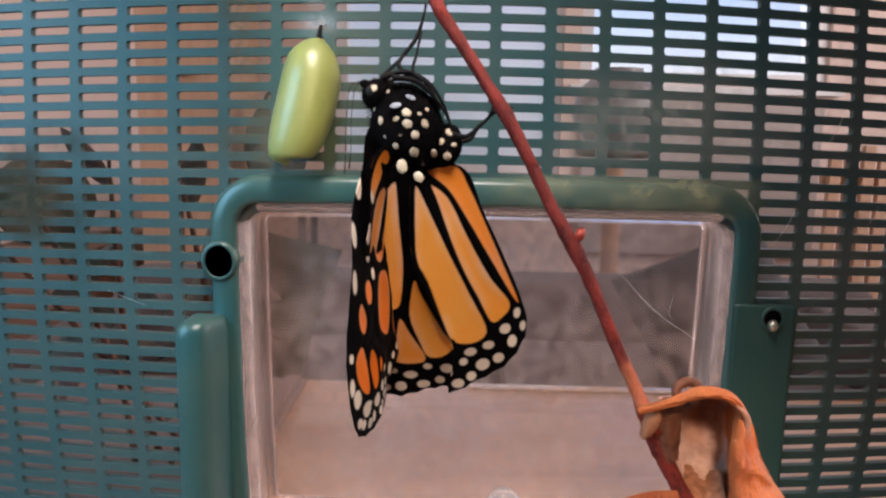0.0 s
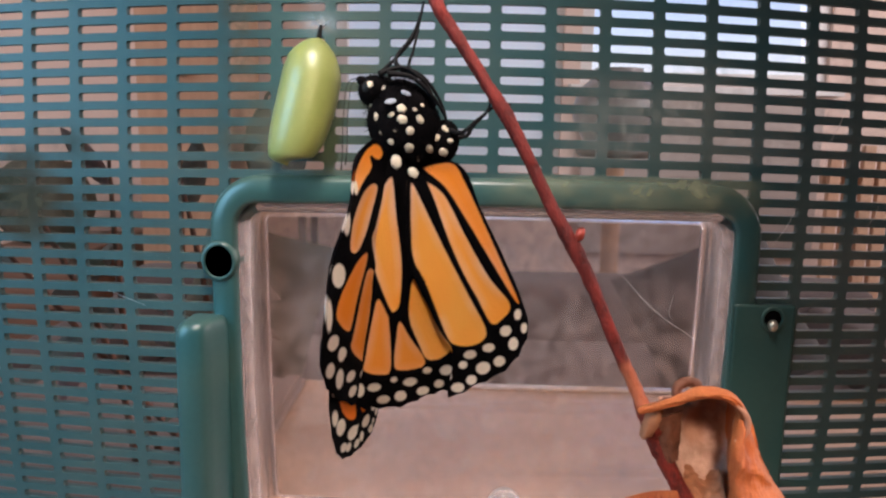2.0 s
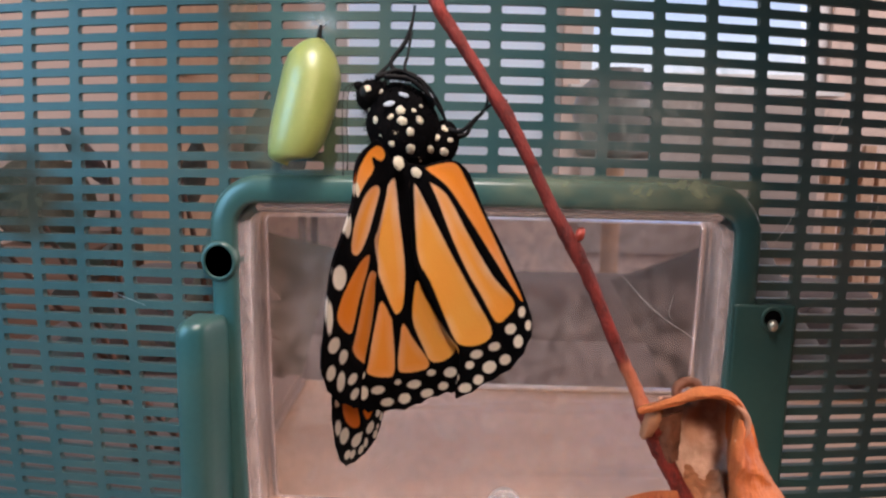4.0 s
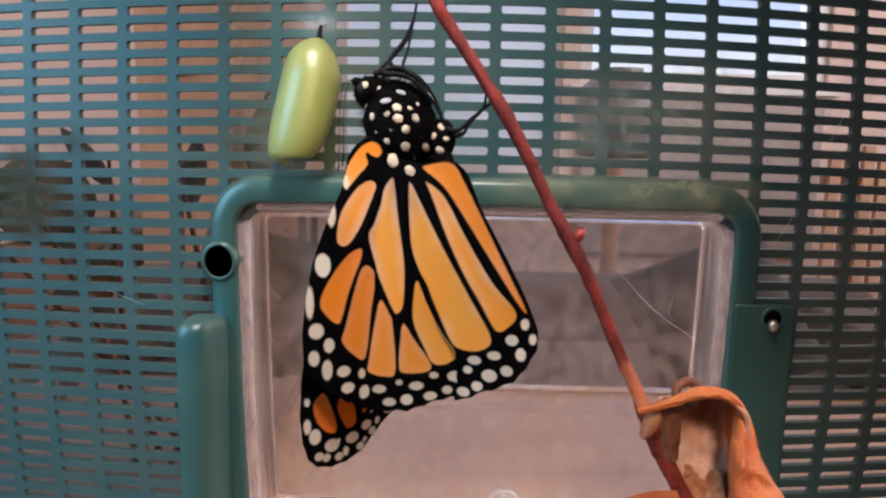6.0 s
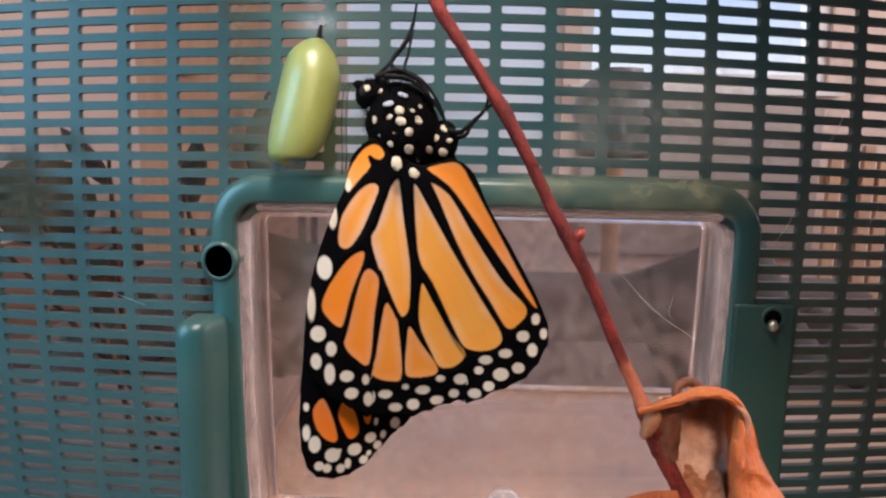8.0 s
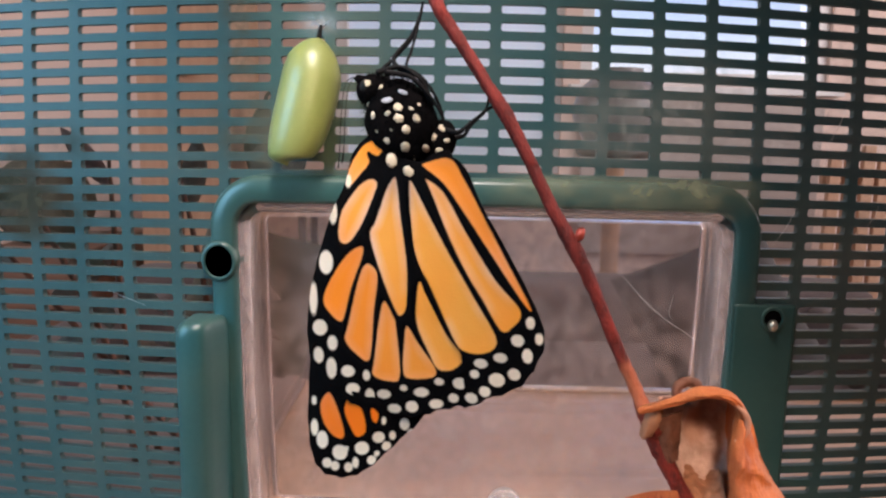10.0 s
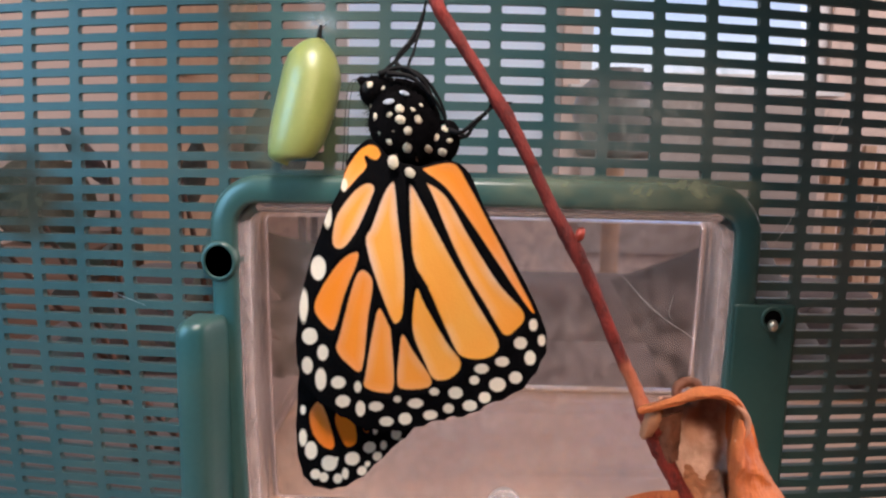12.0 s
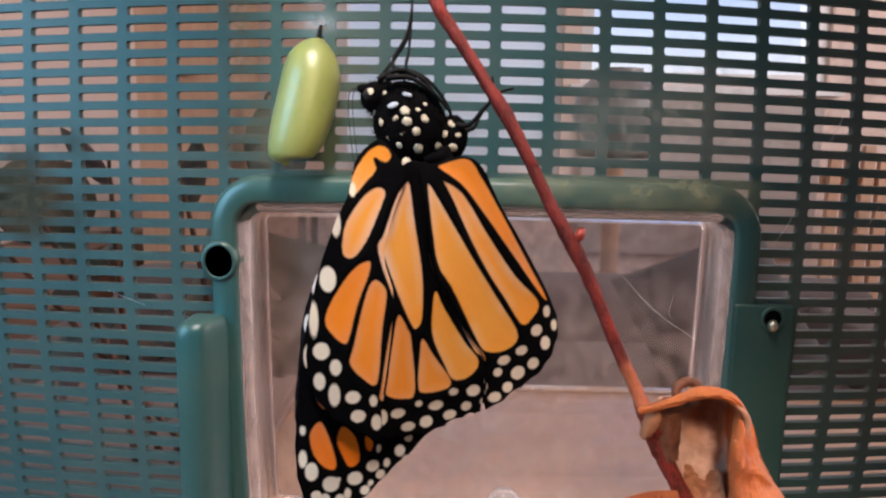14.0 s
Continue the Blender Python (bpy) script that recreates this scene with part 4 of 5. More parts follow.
    part("hood", crumpled([[(-2.0, -3.3, -0.35), (2.9, -5.5, 2.1), (6.0, -7.6, 4.0), (9.55, -7.6, 3.6), (12.2, -6, 0.7), (12.9, -4.2, -2.7)], [(-2.4, -3.7, 0.3), (2.7, -6, 3.1), (5.7, -8.3, 5), (9.5, -8.3, 4.6), (12.6, -6.5, 1.3), (13.4, -4.5, -2.4)], [(-1.9, -3, 0.7), (3.7, -3, 2.9), (7.3, -3.5, 4.3), (11.1, -4, 3.9), (14, -4, 0.6), (14.3, -3.5, -2.7)], [(0.5, 0.5, -0.1), (7.3, 7.5, -1.2), (12.1, 10.5, -1.3), (14.9, 7, -0.5), (15, 0.5, -0.8), (14.4, -2, -2.9)]], 0.35, 0.75, 5.0), (LEAF_OUT, LEAF_OUT), t, "orange curled leaf edge")
    bm = ball(bmesh.new(), (0.0004, -0.0012, -0.0024), (0.0012, 0.0011, 0.0027), pose(0, 0, 0, 0, 24, 0), 18, 14, 0.3)
    part("stalk_node", bm, LEAF_MID, t, "pale tan node where the leaf meets the twig")
    part("side_flap", crumpled([[(12.4, -3.5, 0.7), (12.4, -5, 1.3), (13.4, -4.5, 0.9), (14.8, -2, -0.2)], [(11.4, -5, -5.2), (11.8, -7.5, -3.8), (14.4, -6.5, -4.6), (17.1, -2.5, -6.7)], [(11.4, -5.5, -9.4), (11.9, -9, -7.5), (15.6, -8, -8.3), (19.6, -3, -11.1)], [(11.7, -6, -14.1), (12.5, -10, -12), (17.7, -9, -12.4), (22.5, -3.5, -15.6)]], 0.35, 1.1, 7.0, 12), (LEAF_OUT, LEAF_OUT), t, "broad wrinkled orange leaf side")
    loop = [(0.0349, -0.0665, 0.8284), (0.0346, -0.0663, 0.8304), (0.0358, -0.0662, 0.8316), (0.0375, -0.0662, 0.8314), (0.0384, -0.0664, 0.8302)]
    part("curl", tube(bmesh.new(), [Vector(p) - org for p in loop], (0.0006, 0.0008, 0.0008, 0.0008, 0.0006), 10, 6, 0.3), STALK, t, "thin brown curled tip")
    flap = [(0.0270, -0.0690, 0.8138), (0.0310, -0.0692, 0.8151), (0.0350, -0.0690, 0.8152)]
    bm = bmesh.new()
    rows = []
    for i, p in enumerate(catmull(flap, 8)):
        s = i / 16
        rows.append([bm.verts.new(Vector(p) - org + Vector((0.0006 * w, -0.0004 * math.sin(w * 1.1), -0.0016 * w)) * (0.7 + 0.8 * s)) for w in (0, 1, 2, 3, 4)])
    for a, b in zip(rows, rows[1:]):
        for k in range(4):
            bm.faces.new((a[k], b[k], b[k + 1], a[k + 1]))
    r = bmesh.ops.solidify(bm, geom=bm.faces[:], thickness=0.0003)
    part("flap", bm, LEAF_OUT, t, "brown leaf flap")


def chrysalis():
    org = Vector((-0.0309, -0.0062, 0.8880))
    t = thing("chrysalis", "glossy pale green butterfly chrysalis with gold dots", "chrysalis", Matrix.Translation(org))
    foot = Vector((-0.0372, -0.0085, 0.8612))
    ax = (foot - org).normalized()
    side = Vector((1, 0, 0))
    side = (side - ax * side.dot(ax)).normalized()
    front = ax.cross(side)
    length = (foot - org).length
    line = [(0.0, 0.0006), (0.02, 0.0019), (0.07, 0.0036), (0.15, 0.0053), (0.24, 0.0062), (0.30, 0.0065), (0.40, 0.0066), (0.55, 0.0066), (0.70, 0.0064), (0.82, 0.0060),
            (0.91, 0.0054), (0.965, 0.0047), (0.99, 0.0032), (1.0, 0.0002)]
    prof = catmull(line, 4)
    bm = bmesh.new()
    rings = []
    for s, r in prof:
        ring = []
        for k in range(48):
            a = 2 * math.pi * k / 48
            bulge = 1 + 0.05 * math.cos(a) * (s > 0.2) * math.sin(min(s, 1) * math.pi) + 0.012 * math.sin(3 * a)
            skew = side * 0.0004 * math.sin(s * math.pi)
            ring.append(bm.verts.new(ax * s * length + skew + (side * math.cos(a) + front * math.sin(a) * 0.95) * r * bulge - ax * 0.0012 * max(0, s - 0.8) / 0.2 * math.cos(a)))
        rings.append(ring)
    for a, b in zip(rings, rings[1:]):
        for k in range(48):
            bm.faces.new((a[k], a[(k + 1) % 48], b[(k + 1) % 48], b[k]))
    bm.faces.new(rings[0][::-1])
    bm.faces.new(rings[-1])
    part("shell", bm, CHRYSALIS, t)
    for k in range(9):
        a = radians(-170 + 22 * k)
        p = ax * length * 0.235 + (side * math.cos(a) + front * math.sin(a) * 0.95) * 0.0060
        part("dot", ball(bmesh.new(), p, (0.00032, 0.00032, 0.00032), u=10, v=8), GOLD, t, "tiny gold dot")
    part("stalk", tube(bmesh.new(), [ax * 0.0004, Vector((0.0001, 0.0006, 0.0012)), Vector((-0.0002, 0.0030, 0.0026)), Vector((-0.0004, 0.0052, 0.0032))], (0.0007, 0.0005, 0.0004, 0.0004), 8, 4), BLACK_LEG, t, "short black stalk")
    rng = random.Random(21)
    bm = bmesh.new()
    for k in range(12):
        end = Vector((rng.uniform(-0.0038, 0.0032), 0.0053 + rng.uniform(-0.0003, 0.0002), 0.0046 + rng.uniform(-0.0014, 0.0018)))
        start = Vector((-0.0004 + rng.uniform(-0.0006, 0.0006), 0.0050, 0.0030 + rng.uniform(-0.0003, 0.0003)))
        tube(bm, [start, start.lerp(end, 0.5) + Vector((0, -0.0002, rng.uniform(-0.0003, 0.0003))), end], (0.00007, 0.00004, 0.00002), 4, 2)
    part("silk_thread", bm, SILK, t, "thin bluish white silk threads")


twig()
dry_leaf()
chrysalis()


# ---- the butterfly: its own space is x across, y away, z up, from the root of its wings ----
REST = Matrix.Translation((-0.00777, -0.05859, 0.86237)) @ pose(0, 0, 0, -9.266, -1.124, 1.046)


def inside(poly, pts):
    """How far each point lies inside a closed outline, negative outside, in millimetres."""
    p = np.array(poly)
    q = np.roll(p, -1, 0)
    best = np.full(len(pts), 1e9)
    odd = np.zeros(len(pts), bool)
    for a, b in zip(p, q):
        ab, ap = b - a, pts - a
        t = np.clip((ap @ ab) / max(ab @ ab, 1e-12), 0, 1)
        best = np.minimum(best, np.hypot(*(ap - t[:, None] * ab).T))
        if a[1] != b[1]:
            cross = ((a[1] > pts[:, 1]) != (b[1] > pts[:, 1])) & (pts[:, 0] < (b[0] - a[0]) * (pts[:, 1] - a[1]) / (b[1] - a[1]) + a[0])
            odd ^= cross
    return np.where(odd, best, -best)


def wing(name, parent, outline, hub, whole, cells, tints, spots, scallop, bulge, materials, label, back=0.0):
    """A wing with thickness: rings from the hub to the scalloped margin; cells and spots become distance fields, veins stand proud."""
    rim = np.array(catmull(outline, 22, True))
    n = len(rim)
    rim = np.array([hub]) + (rim - hub) * (1 + scallop * (0.5 - np.abs(np.sin(np.arange(n) * math.pi / 16))) * (inside(catmull(whole, 8, True), rim) < 0.3) * (rim[:, 1] < -24))[:, None]
    steps = np.linspace(0.0, 1.0, 58)[1:] ** 0.85
    pts = np.concatenate([np.array([hub])] + [hub + (rim - hub) * s for s in steps])
    cell, spot = np.full(len(pts), -9.0), np.full(len(pts), -9.0)
    tint = np.zeros(len(pts))
    for c, t in zip(cells, tints):
        d = inside(catmull(c, 6, True), pts)
        tint = np.where(d > cell, t, tint)
        cell = np.maximum(cell, d)
    # the veins thicken towards the root
    cell = cell - 0.55 * np.exp(-((pts[:, 0] / 7) ** 2 + ((pts[:, 1] + 1) / 9) ** 2))
    for x, y, rx, ry, *lean in spots:
        d = pts - (x, y)
        a = radians(lean[0]) if lean else 0
        u, w = d[:, 0] * math.cos(a) + d[:, 1] * math.sin(a), -d[:, 0] * math.sin(a) + d[:, 1] * math.cos(a)
        spot = np.maximum(spot, (1 - np.sqrt((u / rx) ** 2 + (w / ry) ** 2)) * min(rx, ry))
    edge = np.maximum(inside(catmull(whole, 8, True), pts), 0)
    drop = np.minimum(-pts[:, 1] / 40, 1.2)
    y = -bulge * (1 - ((pts[:, 0] - 1.3) / 24) ** 2 - ((pts[:, 1] + 19) / 30) ** 2) + back
    y = y + 0.9 * np.sin(pts[:, 0] * 0.16 + 0.6) * drop + 0.35 * np.sin(pts[:, 0] * 0.55 + pts[:, 1] * 0.22) * np.exp(-edge / 2.5)
    ridge = 0.16 * np.clip(-cell / 0.7, 0, 1) * np.clip(edge / 5, 0, 1) * np.clip(1 - np.maximum(-cell - 1.2, 0), 0, 1)
    y = y - ridge + 0.10 * np.clip(cell / 1.5, 0, 1)
    thick = 0.05 + 0.05 * np.clip(edge / 6, 0, 1)
    rows = np.stack([pts[:, 0], y - thick, pts[:, 1]], 1), np.stack([pts[:, 0], y + thick, pts[:, 1]], 1)
    m = len(pts)
    faces, slots = [], []
    for k, base in ((0, 0), (1, m)):
        for j in range(n):
            j2 = (j + 1) % n
            f = (base, base + 1 + j, base + 1 + j2)
            faces.append(f if k else f[::-1])
            slots.append(k)
            for i in range(len(steps) - 1):
                a, b = base + 1 + i * n, base + 1 + (i + 1) * n
                f = (a + j, b + j, b + j2, a + j2)
                faces.append(f if k else f[::-1])
                slots.append(k)
    last = 1 + (len(steps) - 1) * n
    for j in range(n):
        j2 = (j + 1) % n
        faces.append((last + j, last + j2, m + last + j2, m + last + j))
        slots.append(0)
    me = bpy.data.meshes.new(name)
    me.from_pydata((np.concatenate(rows) * 0.001).tolist(), [], faces)
    for mat in materials:
        me.materials.append(mat)
    me.polygons.foreach_set("material_index", slots)
    me.polygons.foreach_set("use_smooth", [True] * len(faces))
    for key, values in (("cell", cell), ("spot", spot), ("tint", tint)):
        me.attributes.new(key, "FLOAT", "POINT").data.foreach_set("value", np.concatenate([values, values]).astype(np.float32))
    me.update()
    ob = new(name, me)
    ob.parent = parent
    return tagged(ob, label)


HIND_OUTLINE = [(-2.7, 0.4), (-5, 4.7), (-7.1, 4.2), (-9.1, 1.8), (-10.2, -2.7), (-12.3, -7.1), (-14.6, -13.4), (-16.2, -20), (-16.9, -26.3), (-16.4, -30.9), (-13.8, -35.2), (-9.6, -38), (-4.9, -40.3), (-0.4, -40.5), (3.6, -39.3), (7.6, -38.4), (12.7, -36.4), (17.6, -34.3), (20.5, -30.7), (22, -26.5), (20.5, -21.4), (16.5, -13.4), (12.3, -5.8), (9.8, -0.3), (6.7, 1.6), (2.2, 0.8)]
HIND_INNER = [(-0.4, 0.7), (-0.1, -5), (0.3, -12), (1.3, -16.8), (3.1, -20.1), (6.3, -26.5), (8.4, -29.7), (8.9, -33.2), (8.6, -38.2), (12.7, -36.4), (17.6, -34.3), (20.5, -30.7), (22, -26.5), (20.5, -21.4), (16.5, -13.4), (12.3, -5.8), (9.8, -0.3), (6.7, 1.6), (2.2, 0.8)]
HIND_MIDDLE = [(0.3, 0.8), (0.5, -5), (0.9, -12), (2.1, -16.3), (3.8, -19.6), (7.0, -26.1), (9.1, -29.3), (9.5, -33.2), (8.9, -38.0), (7.6, -38.4), (3.6, -39.3), (-0.4, -40.5), (-4.9, -40.3), (-7.1, -39.5), (-7.1, -34.3), (-6.6, -30.7), (-5.3, -23.6), (-5, -17.4), (-6.1, -12), (-4.6, -5.8), (-2.9, 0.3)]
HIND_FOLD = [(-2, 0.2), (-5, 4.7), (-7.1, 4.2), (-9.1, 1.8), (-10.2, -2.7), (-12.3, -7.1), (-14.6, -13.4), (-16.2, -20), (-16.9, -26.3), (-16.4, -30.9), (-13.8, -35.2), (-9.6, -38), (-6.4, -39.7), (-6.1, -34.3), (-5.5, -30.7), (-4.5, -23.6), (-4.1, -17.4), (-5.2, -12), (-3.7, -5.8)]
INNER_HUB, MIDDLE_HUB, FOLD_HUB, FORE_HUB = (np.array(p) for p in [(10.5, -20), (-0.5, -22), (-9.6, -19.2), (-5.3, -26.3)])
HIND_CELLS = []
HIND_CELLS.append([(-9.5, -3.1), (-9.7, -0.6), (-8, 2.5), (-6.2, 4.1), (-4.5, 4), (-3.6, 2.6), (-4.3, 1.5), (-5.2, 1.5), (-6.3, 2.2), (-5.9, 1.0), (-6.2, 0.1), (-7.2, -0.9)])
HIND_CELLS.append([(-5.3, -1.8), (-4.6, -2.9), (-5.8, -5.8), (-7.6, -9.4), (-9.4, -11.8), (-10.7, -12), (-11.3, -10.7), (-10.7, -7.1), (-8.5, -3.6), (-6.7, -2)])
HIND_CELLS.append([(-7.6, -12.6), (-7.4, -14), (-9.4, -19.2), (-10.7, -23.9), (-11.6, -24.5), (-13.3, -22.9), (-14, -20.9), (-12.5, -17.4), (-9.8, -13.8)])
HIND_CELLS.append([(-6.7, -15.4), (-5.3, -16.5), (-5.1, -18.3), (-5.8, -22.7), (-6.7, -30.6), (-8.7, -30), (-10.6, -27.6), (-10.1, -25.4), (-8, -17.4)])
HIND_CELLS.append([(-4, -21.4), (-2.7, -23.6), (-2.2, -25.4), (-1.8, -33.4), (-3.6, -34.3), (-6.2, -33.4), (-6.1, -31.6), (-4.9, -24.5)])
HIND_CELLS.append([(-2.2, -1.4), (-1.2, -2.3), (-0.8, -8.5), (-0.2, -15.6), (-0.4, -21.8), (-1.3, -23.6), (-2.2, -22.7), (-4.3, -17.4), (-6.2, -11.1), (-5.3, -8.5), (-3.6, -3.3)])
HIND_CELLS.append([(-0.4, -25.4), (1.3, -28.1), (4, -32.3), (3.1, -33.7), (-0.7, -33.7), (-1.2, -31.6), (-0.9, -28.1)])
HIND_CELLS.append([(1.8, -18.3), (3.1, -20.9), (6.2, -26.3), (8.6, -29.8), (7.1, -32.1), (4.5, -32.3), (3.1, -29.8), (1.3, -25.4), (1.2, -21.8)])
HIND_CELLS.append([(0.1, -2.4), (1.2, -1.9), (2.2, -3.6), (6.2, -12), (10.7, -20), (14.4, -26.7), (12.5, -29), (8.9, -28.8), (7.1, -26.3), (3.6, -18.3), (1.5, -14.7), (0.7, -10.2)])
HIND_CELLS.append([(2.8, -1.5), (6.2, -3.7), (9.8, -10.2), (14.3, -17.4), (18.3, -22.1), (16.9, -24.8), (15.1, -25.2), (12.5, -20.9), (9.8, -16.5), (7.1, -11.1), (4.5, -5.3)])
HIND_CELLS.append([(2.1, 0.2), (4.5, 1.2), (7.7, 1.1), (9.8, -2.2), (12.7, -7.8), (16.5, -15.1), (19.9, -21.7), (18.5, -20.5), (13.4, -12.9), (9.8, -7.6), (6.2, -2.9)])
# how pale each cell is
HIND_TINTS = (0.52, 0.68, 0.12, 0.22, 0.40, 0.85, 0.52, 0.95, 1.0, 0.76, 0.28)
HIND_SPOTS = [(-14.7, -25.6, 1.25, 1.34), (-12.7, -28.1, 0.89, 1.25), (-15.1, -30.1, 0.89, 1.34), (-13, -32.2, 0.89, 1.78), (-10.3, -32.7, 1.16, 0.98), (-7.3, -33.4, 0.62, 0.89), (-9.6, -35.6, 1.16, 0.98), (-6.9, -36.8, 0.8, 1.25), (-4.5, -36.5, 1.16, 0.8), (-2.9, -38.9, 1.16, 0.8), (-1.2, -35.4, 0.62, 0.53), (0, -38.5, 1.07, 0.98), (1.6, -36.1, 1.25, 0.8), (4.5, -34.3, 0.8, 0.62), (3.9, -38, 1.16, 0.8), (6.7, -37, 0.89, 0.8), (7.8, -34.5, 1.16, 0.98)]
HIND_SPOTS += [(10, -36.5, 1.16, 0.89), (10.7, -32.5, 0.8, 0.71), (11.8, -30.7, 1.16, 0.8), (12.3, -35.2, 0.98, 0.89), (14.3, -33.2, 1.34, 1.16), (15, -29.6, 1.16, 0.8), (17.1, -32.1, 1.07, 0.98), (17.8, -26.7, 1.07, 0.98), (19.3, -29, 0.89, 1.16), (19.8, -23.9, 0.71, 0.98), (21.1, -26.3, 0.62, 0.89), (-13.5, -15.1, 1.25, 1.96), (-15.7, -20.9, 0.71, 2.67), (-12.1, -7.1, 0.71, 1.96), (-9.6, -2.2, 0.53, 1.07)]
FORE_OUTLINE = [(-1.3, 0.6), (-5.8, -1.8), (-10.1, -7.6), (-13.7, -15.6), (-15.9, -24.5), (-16.8, -33.4), (-17.1, -41.4), (-16.3, -47), (-14.3, -49.7), (-10.7, -50.3), (-7.1, -48.6), (-2.7, -44.8), (1.6, -40.7), (4.9, -35.2), (6.2, -26.3), (5.8, -17.4), (4.5, -8.5), (2, -1.2)]
FORE_CELLS = []
FORE_CELLS.append([(-13.5, -36.3), (-12.3, -38.3), (-11.2, -41.9), (-11.2, -43.7), (-12.8, -43.4), (-14.4, -41.3), (-14.9, -38.3)])
FORE_CELLS.append([(-10.1, -37.2), (-8.4, -38.6), (-7.6, -41.1), (-7.7, -42.9), (-9, -43.5), (-10, -41.9), (-10.9, -39.2)])
FORE_CELLS.append([(-6.6, -38.9), (-5.5, -39.8), (-5.8, -41.3), (-6.5, -40.7)])
FORE_CELLS.append([(-2.7, -2.2), (-6.2, -8.5), (-8.2, -15.6), (-7.3, -22.7), (-4.6, -22.9), (-2.7, -15.6), (-1.2, -6.7)])
FORE_CELLS.append([(-0.4, -4), (0, -12.9), (-0.5, -22.7), (1.3, -28.1), (3.1, -22.7), (3.1, -12.9), (1.3, -5.8)])
FORE_CELLS.append([(-6.1, -25.6), (-7, -29.8), (-6.2, -34.3), (-2.7, -35.4), (-1.8, -29.8), (-3.1, -25.6)])
FORE_CELLS.append([(0, -29.1), (-0.4, -34.3), (1.8, -36.3), (4.1, -31.6), (3.6, -27.2)])
FORE_CELLS.append([(-13.2, -29.8), (-14.1, -31.2), (-13.7, -33.4), (-12.5, -34.3), (-11.8, -32.1)])
FORE_CELLS.append([(-10.7, -26.3), (-11.6, -27.6), (-11, -29.8), (-9.8, -29.8), (-9.6, -27.6)])
FORE_TINTS = (0.1, 0.0, 0.0, 0.4, 0.4, 0.3, 0.3, 0.2, 0.2)
FORE_SPOTS = [(-16, -42.1, 0.62, 1.34), (-14.7, -44.1, 0.98, 1.43), (-11.8, -46.1, 1.25, 1.25), (-8.2, -45.4, 1.16, 1.07), (-14, -47.9, 0.8, 0.8), (-12.7, -48.4, 0.71, 0.8), (-10.5, -48.6, 0.71, 0.8), (-9.3, -47.8, 0.53, 0.89), (-6.7, -47.4, 0.71, 0.71), (-5.8, -46.3, 0.45, 0.45), (-4.3, -45.2, 0.71, 0.71), (-5.5, -43.7, 0.98, 0.89), (-3.3, -43.5, 0.53, 0.71), (-1.3, -41.7, 0.8, 0.98), (-0.3, -43.2, 0.62, 0.71), (-4.6, -41, 0.36, 0.62), (-16, -37.7, 0.45, 0.71), (-10.7, -45.4, 0.36, 0.36)]
FORE_SPOTS += [(-14.1, -19.2, 0.8, 1.96), (-15.1, -26.3, 0.71, 1.78), (-12, -12, 0.71, 1.78), (-8.9, -25.4, 0.62, 0.89), (-10.3, -22.7, 0.53, 0.8), (1.8, -38.3, 0.8, 0.71), (3.6, -35.2, 0.71, 0.8), (0, -39.7, 0.62, 0.62), (5.3, -30.7, 0.62, 0.89)]

HIND_SPOTS = [(x, z, 0.95 * a, 0.95 * b) for x, z, a, b in HIND_SPOTS]


butterfly = thing("butterfly", "orange and black butterfly with white spots hanging from the twig", "butterfly", REST)


def wings():
    made = []
    for kind, side in (("hindwing", 0), ("forewing", 0), ("forewing", 1), ("hindwing", 1)):
        mats = (WING_OUT, WING_IN) if side == 0 else (WING_IN, WING_OUT)
        if kind == "hindwing":
            w = wing(kind, butterfly, HIND_INNER, INNER_HUB, HIND_OUTLINE, HIND_CELLS, HIND_TINTS, HIND_SPOTS, 0.022, 1.6, mats, "orange hindwing with black veins and white-spotted black border")
            m = wing("middle_fold", w, HIND_MIDDLE, MIDDLE_HUB, HIND_OUTLINE, HIND_CELLS, HIND_TINTS, HIND_SPOTS, 0.022, 1.6, mats, "orange and black middle of the hindwing", 0.07)
            f = wing("leading_fold", w, HIND_FOLD, FOLD_HUB, HIND_OUTLINE, HIND_CELLS, HIND_TINTS, HIND_SPOTS, 0.022, 1.6, mats, "orange and black folding front of the hindwing", 0.14)
            made += [w, m, f]
        else:
            made.append(wing(kind, butterfly, FORE_OUTLINE, FORE_HUB, FORE_OUTLINE, FORE_CELLS, FORE_TINTS, FORE_SPOTS, 0.012, 1.0, (WING_TIP, WING_IN) if side == 0 else (WING_IN, WING_TIP), "orange and black forewing with white-spotted tip"))
    return made


HIND_NEAR, MIDDLE_NEAR, FOLD_NEAR, FORE_NEAR, FORE_FAR, HIND_FAR, MIDDLE_FAR, FOLD_FAR = wings()


